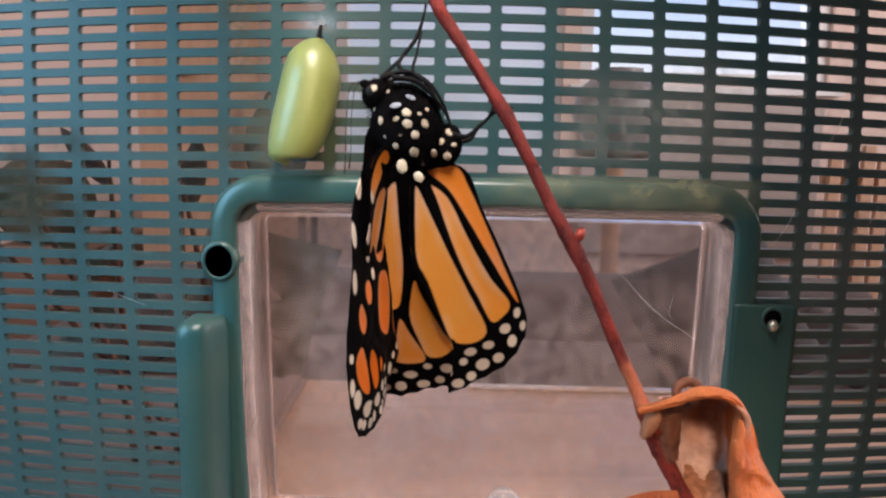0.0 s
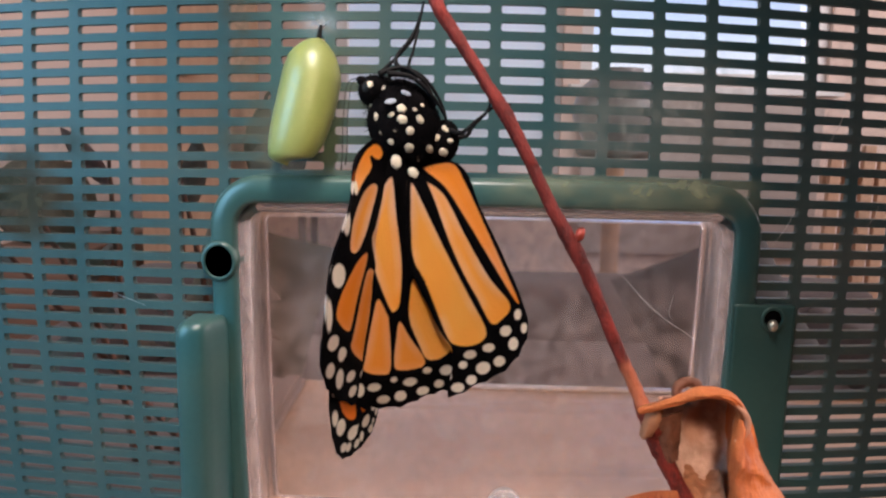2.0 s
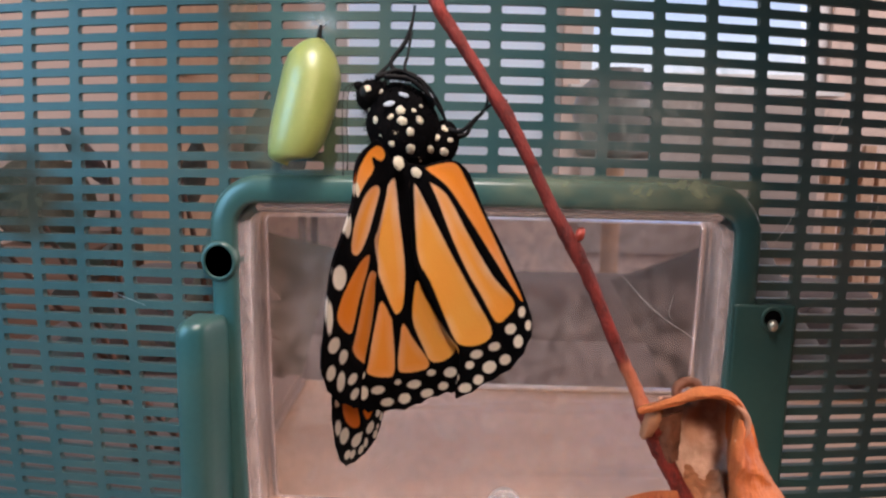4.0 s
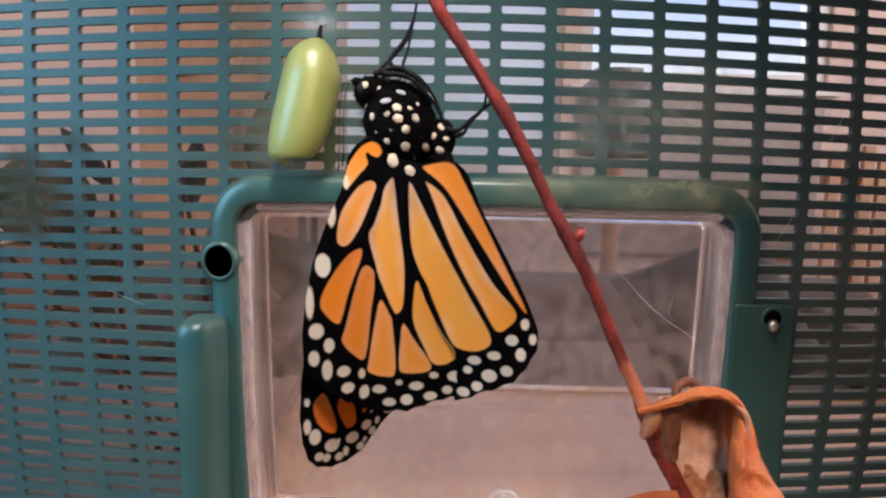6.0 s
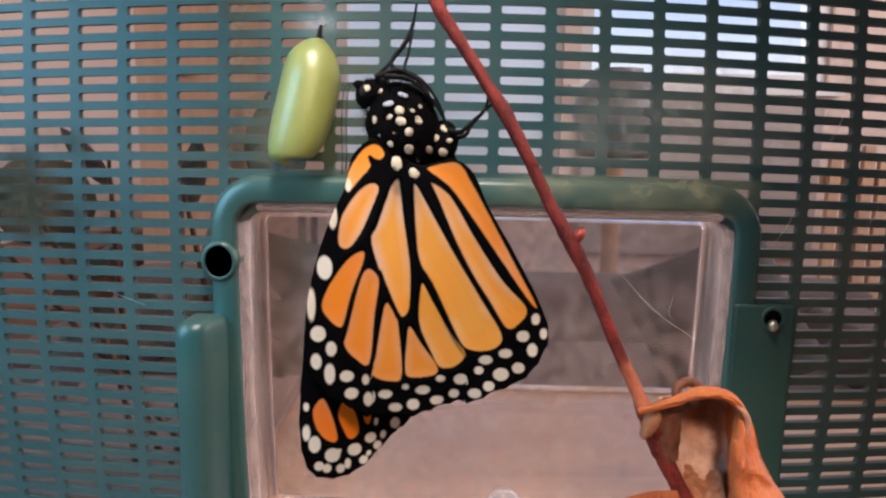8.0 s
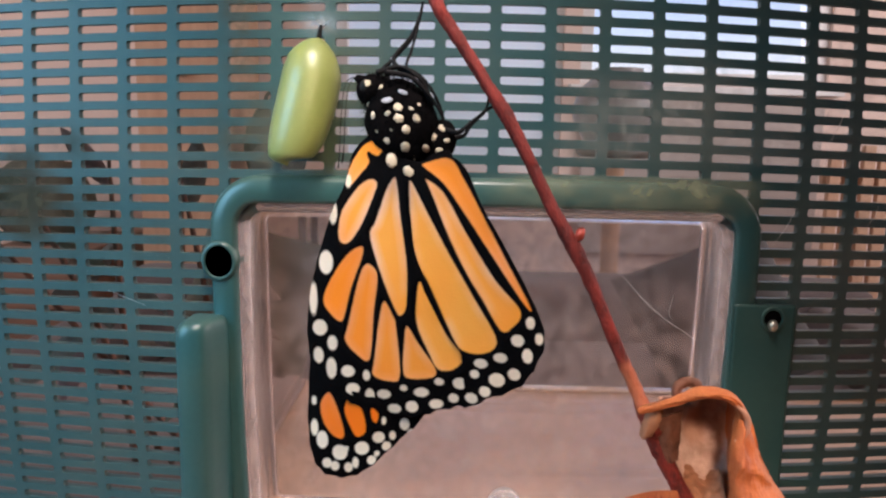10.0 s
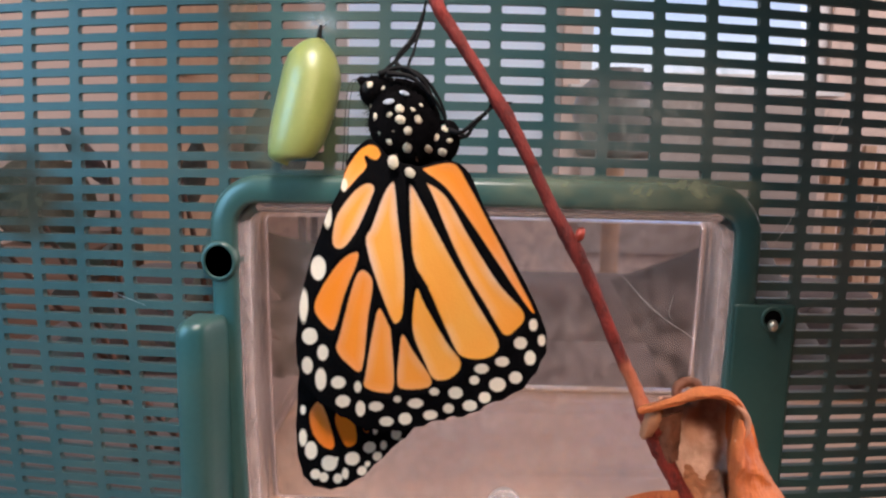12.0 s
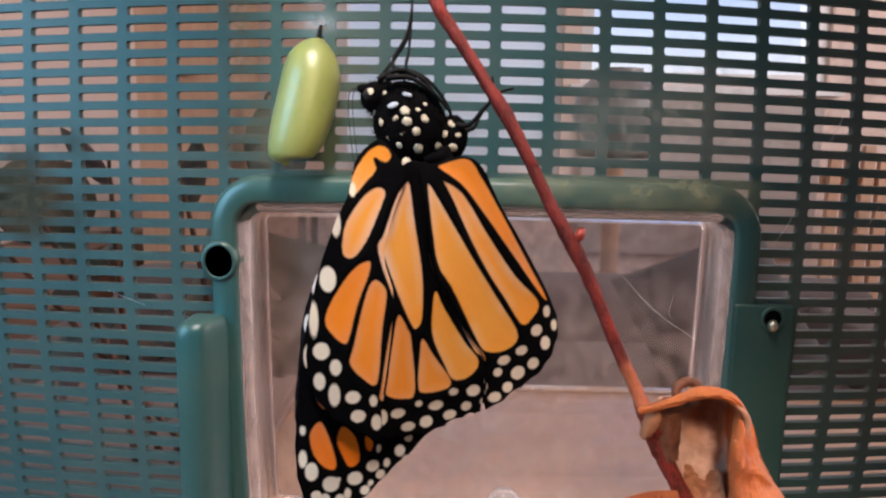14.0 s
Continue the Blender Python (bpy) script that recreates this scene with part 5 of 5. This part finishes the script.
def body():
    bm = ball(bmesh.new(), mm(-0.4, 2.6, 7.7), (0.0058, 0.0048, 0.0075), pose(0, 0, 0, 0, -16, 0), 40, 28, 0.05)
    ball(bm, mm(5.6, 2.6, 5.0), (0.0028, 0.0028, 0.0038), pose(0, 0, 0, 0, 20, 0), 24, 16, 0.04)
    thorax = part("thorax", bm, BLACK, butterfly, "furry black thorax with white dots")
    bm = ball(bmesh.new(), mm(-5.2, 2.2, 13.0), (0.0026, 0.0026, 0.0026), None, 28, 20, 0.03)
    ball(bm, mm(-6.9, 1.6, 14.4), (0.0013, 0.0009, 0.0008), pose(0, 0, 0, 0, 25, 0), 16, 12)
    head = part("head", bm, BLACK, butterfly, "black head with white dots")
    part("eye", ball(bmesh.new(), mm(-6.0, 0.7, 13.2), (0.0012, 0.0010, 0.0013)), EYE_BLACK, head, "shiny black eye")
    tube_line = [mm(4.6, 3.0, 2.5), mm(8.2, 3.2, -5.0), mm(11.8, 3.4, -12.0), mm(14.6, 3.4, -17.5), mm(15.4, 3.0, -19.2)]
    abdomen = part("abdomen", tube(bmesh.new(), tube_line, (0.0022, 0.0020, 0.0017, 0.0012, 0.0005), 18, 8, 0.06), BLACK, butterfly, "slender black abdomen")
    # white dots sit on the fur
    flat = pose(0, 0, 0, 90, 0, 0)
    dots = [(-3.9, 13.1, 0.62), (-5.8, 10.5, 0.53), (-1.1, 9.5, 0.8), (0.9, 9.4, 0.53), (2.2, 10.2, 0.45), (-5, 8.5, 0.71), (-2.7, 8.6, 0.62), (-1, 7.8, 0.89), (1.8, 7.9, 0.8), (-4.1, 6, 0.8), (-1.9, 6.1, 0.62), (0.2, 6.1, 0.71), (-2.7, 4.5, 0.89), (0.1, 3.5, 0.98), (1.6, 2, 0.53), (3.4, 3.5, 0.89), (6, 6.9, 0.89), (4.6, 5.4, 0.62), (6.7, 4.9, 0.62), (5.6, 3.1, 0.8), (-2, 1.1, 1.16), (0.6, -0.5, 1.16), (-6, 13.6, 0.71)]
    for i, (x, z, r) in enumerate(dots):
        u, w = (x + 0.4), (z - 8.0)
        c, s = math.cos(radians(-16)), math.sin(radians(-16))
        a, b = u * c - w * s, u * s + w * c
        k = 1 - (a / 5.6) ** 2 - (b / 7.9) ** 2
        k2 = 1 - ((x - 5.6) / 3.0) ** 2 - ((z - 5.0) / 3.8) ** 2
        k3 = 1 - ((x + 5.2) / 2.6) ** 2 - ((z - 13.0) / 2.6) ** 2
        fits = ((2.6 - 4.8 * math.sqrt(max(k, 0)), Vector((a / 5.8 ** 2 * c + b / 7.9 ** 2 * s, -math.sqrt(max(k, 0)) / 4.8, -a / 5.8 ** 2 * s + b / 7.9 ** 2 * c))),
                (2.6 - 2.8 * math.sqrt(max(k2, 0)), Vector(((x - 5.6) / 9, -math.sqrt(max(k2, 0)) / 2.8, (z - 5.0) / 14))),
                (2.2 - 2.6 * math.sqrt(max(k3, 0)), Vector(((x + 5.2) / 7, -math.sqrt(max(k3, 0)) / 2.6, (z - 13.0) / 7))))
        y, out = min(fits, key=lambda f: f[0])
        if i in (20, 21):
            y, out = -3.1, Vector((0, -1, 0))
        turn = (-out).to_track_quat("Y", "Z").to_matrix().to_4x4() @ pose(0, 0, 0, 0, (i * 47) % 90 - 45, 0)
        part("dot", ball(bmesh.new(), mm(x, y, z), (r * (0.00066 + 0.0002 * ((i * 5) % 4) / 3), 0.00012, r * (0.00056 + 0.0003 * (i % 3) / 2)), turn, 20, 14, 0.4), DOT_WHITE, thorax, "white dot of scales")
    for x, z, rx, rz, tilt in ((-2.8, 10.6, 1.3, 0.6, -12), (-0.4, 12.0, 1.2, 0.5, 20)):
        part("dot", ball(bmesh.new(), mm(x, -2.3 + abs(z - 10) * 0.3, z), (rx * 0.0007, 0.0001, rz * 0.0007), pose(0, 0, 0, 0, tilt, 0), 14, 10, 0.1), DOT_GREY, thorax, "grey dot of scales")
    # short fur
    bm = bmesh.new()
    rng = random.Random(4)
    for _ in range(2600):
        a, h = rng.uniform(0, 2 * math.pi), rng.uniform(-1, 1)
        q = math.sqrt(1 - h * h)
        nrm = Vector((q * math.cos(a), q * math.sin(a), h))
        m = pose(0, 0, 0, 0, -16, 0)
        root = mm(-0.4, 2.6, 8.0) + m @ Vector((nrm.x * 0.0054, nrm.y * 0.0046, nrm.z * 0.0077))
        tip = root + (m @ nrm + Vector((rng.uniform(-0.5, 0.5), rng.uniform(-0.5, 0.5), rng.uniform(-0.9, 0.2)))).normalized() * rng.uniform(0.0006, 0.0018)
        side = Vector((rng.uniform(-1, 1), rng.uniform(-1, 1), rng.uniform(-1, 1))).normalized() * 0.00006
        bm.faces.new((bm.verts.new(root - side), bm.verts.new(root + side), bm.verts.new(tip)))
    for _ in range(700):
        nrm = Vector((rng.gauss(0, 1), rng.gauss(0, 1), rng.gauss(0, 1))).normalized()
        root = mm(-5.2, 2.2, 13.0) + nrm * 0.0024
        tip = root + (nrm + Vector((rng.uniform(-0.6, 0.6), rng.uniform(-0.5, 0.5), rng.uniform(-0.6, 0.6)))).normalized() * rng.uniform(0.0003, 0.0010)
        side = Vector((rng.uniform(-1, 1), rng.uniform(-1, 1), rng.uniform(-1, 1))).normalized() * 0.00006
        bm.faces.new((bm.verts.new(root - side), bm.verts.new(root + side), bm.verts.new(tip)))
    tagged(part("fur", bm, BLACK, thorax, "short black fur", smooth=False), kind="stuff")
    # legs and feelers
    legs = [
        [mm(1.0, 0.5, 15.0), mm(-1.9, 1.5, 17.8), mm(0.8, 2.6, 22.0), mm(2.2, 3.0, 25.5), mm(2.8, 3.2, 28.0)],
        [mm(-2.6, 3.6, 15.0), mm(-4.3, 4.0, 16.2), mm(-1.5, 4.4, 19.2), mm(1.4, 4.4, 22.8), mm(2.6, 4.0, 26.8)],
        [mm(4.2, 0.2, 10.4), mm(2.6, -0.8, 14.0), mm(0.2, -0.4, 16.2), mm(0.9, 1.2, 19.2), mm(1.9, 2.4, 23.4)],
        [mm(6.6, 0.6, 6.6), mm(8.6, -0.6, 6.2), mm(11.0, -0.6, 8.2), mm(14.0, 0.4, 10.6), mm(16.6, 1.2, 11.2)],
        [mm(7.0, 1.8, 5.8), mm(9.4, 1.2, 5.9), mm(10.6, 1.0, 7.6), mm(13.0, 1.0, 10.2), mm(13.6, 1.2, 13.6)],
    ]
    legs += [
        [mm(-3.2, -0.8, 15.2), mm(0.6, -1.2, 14.6), mm(3.6, -1.0, 12.0), mm(5.6, -0.4, 9.2), mm(6.4, 0.2, 7.0)],
        [mm(-4.6, 0.6, 15.4), mm(-1.0, 0.2, 16.4), mm(2.6, 0.0, 14.8), mm(5.0, 0.4, 11.6), mm(6.2, 0.8, 8.6)],
    ]
    for line in legs:
        part("leg", tube(bmesh.new(), line, (0.00055, 0.00036, 0.00029, 0.00024, 0.00020), 8, 6, 0.25), BLACK_LEG, butterfly, "thin black leg")
    for line in ([mm(-6.2, 2.6, 15.0), mm(-8.6, 2.0, 14.4), mm(-9.4, 2.0, 10.0), mm(-9.6, 2.2, 4.0), mm(-9.9, 2.3, 1.2)],
                 [mm(-6.0, 3.6, 15.2), mm(-9.3, 3.4, 14.8), mm(-10.2, 3.6, 9.6), mm(-10.4, 3.8, 3.4), mm(-10.6, 3.8, 0.6)]):
        part("antenna", tube(bmesh.new(), line, (0.00012, 0.00007, 0.00006, 0.00007, 0.00014), 7, 6), BLACK_LEG, butterfly, "thin black antenna with a club tip")
    return abdomen


ABDOMEN = body()


# ---- movement ----
def sway(v):
    """A pose from turns about the upright, across and away axes and a shift in millimetres."""
    yaw, tip, lean, x, y, z = v
    return Matrix.Translation(mm(x, y, z)) @ Matrix.Rotation(radians(lean), 4, "Y") @ Matrix.Rotation(radians(tip), 4, "X") @ Matrix.Rotation(radians(yaw), 4, "Z")


# how the butterfly holds itself: body, inner, middle and front strip of the near hindwing, near forewing, and the far forewing where it shows
POSTURES = {
    "half_open": ((8.8, 0.3, -0.5, 0.9, 0.2, -0.5), (17.6, 11.4, 2.9, 0.1, 3.4, 0.5), (-3.1, 19, 2.7, 0.2, 2.5, 0.8), (75.9, 25.3, 5.6, -3.9, 4.5, 1.9), (69.3, 1.5, -2.1, -3.4, 7.2, 9.7)),
    "opened": ((23.1, 0.8, -15.2, 3.4, 0.2, -0.2), (67.9, -4.8, -11.1, 3, 5, -0.3), (60.9, -2.4, -9.3, 3.3, 4.3, -0.5), (53.8, -3.6, -9.7, 3.9, 4.6, -0.8), (60.1, -16.7, -9.1, 2.4, 5.3, 6), (-58.6, -11.2, -8.5, -8.9, 6.9, 8.8)),
    "pressed": ((3.5, -2, 3.6, -2.7, 0.9, 0.6), (-45, 15.8, -2.2, -1, 5.9, 1.8), (-10.7, 10, 0.6, -2.1, 6, 2.5), (44.9, 16.6, 1.7, -4.5, 8, 2.8), (47.2, 13, 1.3, -3.8, 11.5, 7.7)),
    "closing": ((9.4, -2.3, 1.4, -1.3, 0.1, 0.5), (-20.1, 10.2, 3.3, -0.9, 6.9, 1.9), (-6.1, 9.5, 0.5, -2.2, 6.1, 2), (53.9, 15.8, 3.4, -4.5, 8, 2.4), (52.8, 16.7, -0.3, -4.3, 11, 7.1)),
    "limp_a": ((6.9, -2, -0.5, 0, 0.1, 0.2), (13.6, 9, 2.7, -0.5, 2.7, 1), (15.4, 10.8, 1.2, -1.2, 2.1, 1.6), (61.2, 15.8, 4.1, -3.8, 3, 1.6), (62.2, 10.8, -0.2, -3.3, 6.3, 6)),
    "limp_b": ((5.7, -0.6, -0.2, 0.2, -0.1, 0.1), (14.9, 8.2, 2.2, -0.5, 2.4, 0.8), (13.2, 10.9, 1.2, -1, 1.8, 1.4), (57.2, 15.8, 3.9, -3.4, 2.7, 1.4), (58.9, 11.5, 0.1, -2.9, 6.1, 4.8)),
    "limp_c": ((6.8, -2.8, -3.1, 0.4, 0.2, 0), (16.6, 7.4, 1.3, -0.3, 2.2, 0.6), (11.4, 10.7, 0.9, -0.6, 1.6, 1.2), (53.7, 15.7, 3.5, -2.9, 2.5, 1.2), (55.4, 13.5, -0.1, -2.4, 5.9, 3.6)),
    "limp_d": ((7.3, -2.4, -4.3, 0.7, 0.2, -0.1), (21.2, 7.6, 0, -0.1, 0.9, 0.5), (14.1, 11, 0.7, -0.5, 0.4, 1.1), (55.6, 16.1, 3.8, -2.6, 1.2, 0.9), (57.2, 15.8, -0.4, -2.3, 4.3, 2.6)),
    "spread": ((19.7, 1.7, -14.9, 2.6, 0.1, 0.3), (41.2, 9.8, 9, 3.1, -0.6, 0.3), (48, 12.2, 4.9, 2.4, -1.6, 0.9), (69.6, 19.5, 4.9, 0.2, -3.7, 0.7), (70.8, 10.4, -2.8, 0.7, -0.2, -0.2), (-49.3, -11.3, -11.6, -10, -2.3, 5.5)),
    "shaken": ((9.7, -2.1, -6.6, 0.3, 0.2, 0.3), (24.9, 10.3, -1.4, -0.7, -0.4, 0.9), (11.6, 14.5, 0.6, -0.7, -0.9, 1.2), (47.9, 18.8, 3.6, -2.3, -0.1, 1), (46.9, 16.1, 1.1, -2.1, 2.7, 1.1)),
    "hung_a": ((5.4, -2.5, -1.6, -0.3, 0.1, 0.3), (-12.4, 11.4, 1.1, 0.3, 1.9, 1), (-0.3, 9, 0, -0.3, 1.9, 1.2), (21.3, 10.8, 1.2, -1, 3, 1.2), (27.5, 13.3, 1.6, -1.2, 3, 0.6)),
    "hung_b": ((5.8, -0.1, 0.3, -0.1, 0.1, 0.2), (4.1, 8.3, 1.1, -0.1, 0.8, 0.5), (5.7, 8.8, 0.5, -0.4, 0.5, 0.9), (21, 10.3, 1.8, -0.9, 1.1, 0.6), (28.1, 13.2, 2, -0.7, 1.3, 0.6)),
    "hung_c": ((5.6, -2.1, -1.9, 0.1, 0.1, 0), (2.2, 8.2, 0.2, 0.2, 0.8, 0.5), (5.2, 7.7, -0.1, -0.1, 0.7, 0.9), (18.9, 8.8, 1.1, -0.5, 1.4, 0.6), (23.7, 10.6, 1, -0.8, 1.3, 0.5)),
    "hung_d": ((5.6, -1.7, -2.2, 0.4, 0.1, 0), (2.7, 7.9, -0.4, 0.5, 1.1, 0.5), (4.6, 7.7, -0.3, 0.3, 1, 0.9), (13.9, 8.4, 0.6, 0, 1.5, 0.5), (19.5, 9.2, 0.8, -0.4, 1.4, 0)),
    "hung_e": ((5.9, -1.8, -2.8, 0.3, 0.1, -0.1), (-1.5, 8.2, -0.5, 0.6, 1.3, 0.5), (2.9, 7.1, -0.5, 0.4, 1.4, 0.9), (9.5, 7.6, 0.1, 0.1, 1.7, 0.5), (14.3, 7.4, 0.9, -0.2, 1.6, 0)),
    "turned": ((3.8, -1.2, 1, -0.5, 0, 0.3), (-21.2, 5.2, -1.1, 0.6, 1.4, 1), (-13.2, 3.2, -0.9, 0.5, 1.6, 1.1), (-7.1, 3.3, -1.2, 0.3, 2.1, 1.2), (-5.5, 0.2, -0.7, 0.3, 2, 1.2)),
    "full_a": ((1.2, -0.4, 1.9, -0.4, 0, 0.3), (8.2, -3.8, 2.2, -0.8, -0.1, 0.1), (4.8, -2.8, 2.5, -0.8, -0.2, 0.1), (11.7, -2.2, 3.2, -0.8, 0.1, -0.1), (7.8, -3.8, 0.1, -0.1, 0.2, 0.9)),
    "full_b": ((1.1, 0.6, 1.4, -0.3, 0, 0.2), (0.4, -0.5, 0.9, -0.3, 0, 0.1), (-0.2, -0.2, 1, -0.2, -0.1, 0.1), (2.8, 0.4, 0.9, -0.3, 0, 0), (3.6, 1.3, 1.8, -0.4, 0.1, 0.4)),
    "full_c": ((0.4, -0.2, 0.4, 0, 0, 0.1), (1, -1.1, 0.1, -0.1, 0.3, 0), (0.2, -0.8, 0.1, -0.1, 0.3, 0), (1.3, -0.6, 0.1, -0.1, 0.3, 0), (1.9, 0.2, 0.3, -0.2, 0.3, 0.1)),
    "full_d": ((0, 0, 0, 0, 0, 0), (0, 0, 0, 0, 0, 0), (0, 0, 0, 0, 0, 0), (0, 0, 0, 0, 0, 0), (0, 0, 0, 0, 0, 0)),
    "pressed_full": ((2.3, -1.4, 1, -1.4, 1.1, 0.3), (-41.3, 8, -1.8, 1.4, -0.5, 0.8), (-30.3, 4.5, -0.5, 1.3, 0.1, 0.9), (-28.7, 4.6, -1.6, 0.8, 0.2, 1.3), (-24.5, 1.6, -1.3, 0.9, 0, 0.7)),
    "opened_full": ((-9.2, -1.8, -7.4, 3.4, 0, -0.1), (24.6, 15.7, 1.8, 2, -6.6, 0.1), (32.7, 13.1, -0.2, 1.2, -6.3, 0.4), (32, 13.2, 0.3, 1.2, -7.1, -0.6), (29.6, 12.4, -1.2, 1.2, -7.7, -2.4), (-2.9, 26.5, 1, 0, -3.8, -1.6)),
    "full_e": ((0.3, -0.4, -1.1, 0.2, 0, -0.2), (-0.5, 2.8, -1.5, 0.2, 0.6, 0.3), (1.8, 2, -1, 0.3, 0.7, 0.6), (3, 1.9, -0.5, 0.4, 0.8, 0.3), (3, 1.9, -0.5, 0.4, 0.8, 0.3)),
    "tilted": ((2.2, -0.1, -8.4, 2.2, -0.3, 0), (23.3, 6.7, -3.6, 1.8, -6.4, -0.3), (16.4, 6.7, -1.4, 1.7, -6.1, -0.2), (8.2, 5.2, -0.8, 1.8, -6.9, -0.9), (9.6, 5, 0.7, 1, -7.2, -1.7), (-18.8, 17.1, 6.6, -0.2, -3.1, -2.9)),
}


def limp(p):
    """How far the front of the wing has curled over, from 0 to 1."""
    return min(1, max(0, (p[3][0] - 15) / 40))


def posture(name, other=None, share=0.0):
    """The numbers of one posture, or of one part of the way to another."""
    sets = []
    for key in (name, other or name):
        p = [np.array(v) for v in POSTURES[key]]
        sets.append(p if len(p) == 6 else p + [p[4] + (-5 + 5 * limp(p), 0, 0, 0, 3.4, 0)])
    return [a + (b - a) * share for a, b in zip(*sets)]


def tucked(yaw):
    """The abdomen draws in behind the wings as they are pressed together."""
    k = min(1, max(0, -yaw / 42))
    return Matrix.Translation(mm(-2.6 * k, -1.2 * k, 0)) @ Matrix.Rotation(radians(13 * k), 4, "Y")


def motions():
    line = [(0, "half_open"), (0.2, "half_open"), (0.3, "opened"), (0.4, "pressed"), (0.5, "pressed"), (0.6, "opened"), (0.7, "pressed", "turned", 0.2), (0.8, "opened"), (0.9, "pressed", "closing", 0.3), (1, "closing"),
            (1.1, "closing", "limp_a", 0.7), (1.5, "limp_a"), (2, "limp_b"), (2.5, "limp_c"), (3, "limp_d"), (3.2, "limp_d"), (4.2, "limp_c", "limp_d", 0.5), (5, "limp_d"), (5.3, "spread"), (5.4, "turned", "hung_a", 0.4),
            (5.5, "shaken"), (5.6, "hung_a", "shaken", 0.3), (5.8, "hung_a"), (6, "hung_a"), (6.5, "hung_b"), (7, "hung_c"), (7.5, "hung_d"), (8, "hung_e"), (8.2, "hung_e"), (9.3, "hung_e", "turned", 0.5), (10.3, "turned"),
            (10.5, "turned"), (10.9, "turned", "full_a", 0.3), (11, "full_a"), (11.5, "full_b"), (12, "full_c"), (12.5, "full_d"), (12.8, "full_d", "pressed_full", 0.1), (12.9, "opened_full"), (13, "pressed_full"), (13.1, "opened_full"),
            (13.2, "pressed_full"), (13.3, "opened_full"), (13.4, "full_e", "opened_full", 0.1), (13.5, "full_e"), (13.6, "full_e"), (13.7, "full_e", "pressed_full", 0.4), (13.8, "opened_full", "tilted", 0.6), (13.9, "full_e", "tilted", 0.5), (14, "tilted")]
    near, over = Matrix.Translation((0, -0.0012, 0)), Matrix.Translation((0, 0.0010, 0))
    rows = []
    for t, *held in line:
        p = posture(*held)
        open_far = p[1] + (-4 + 4 * limp(p), 0, 0, 0, 4, 0)
        rows.append((t, *(sway(v) for v in p), sway(open_far), p[1][0]))
    walk(butterfly, [(r[0], REST @ r[1]) for r in rows])
    home = [r[1].inverted() for r in rows]
    walk(HIND_NEAR, [(r[0], h @ r[2] @ near) for r, h in zip(rows, home)])
    walk(MIDDLE_NEAR, [(r[0], (r[2] @ near).inverted() @ r[3] @ near) for r in rows])
    walk(FOLD_NEAR, [(r[0], (r[2] @ near).inverted() @ r[4] @ near) for r in rows])
    walk(MIDDLE_FAR, [(r[0], r[2].inverted() @ r[3]) for r in rows])
    walk(FOLD_FAR, [(r[0], r[2].inverted() @ r[4]) for r in rows])
    walk(FORE_NEAR, [(r[0], h @ r[5] @ over) for r, h in zip(rows, home)])
    walk(ABDOMEN, [(r[0], h @ r[2] @ tucked(r[8])) for r, h in zip(rows, home)])
    walk(FORE_FAR, [(r[0], h @ r[6] @ over) for r, h in zip(rows, home)])
    walk(HIND_FAR, [(r[0], h @ r[7]) for r, h in zip(rows, home)])


motions()
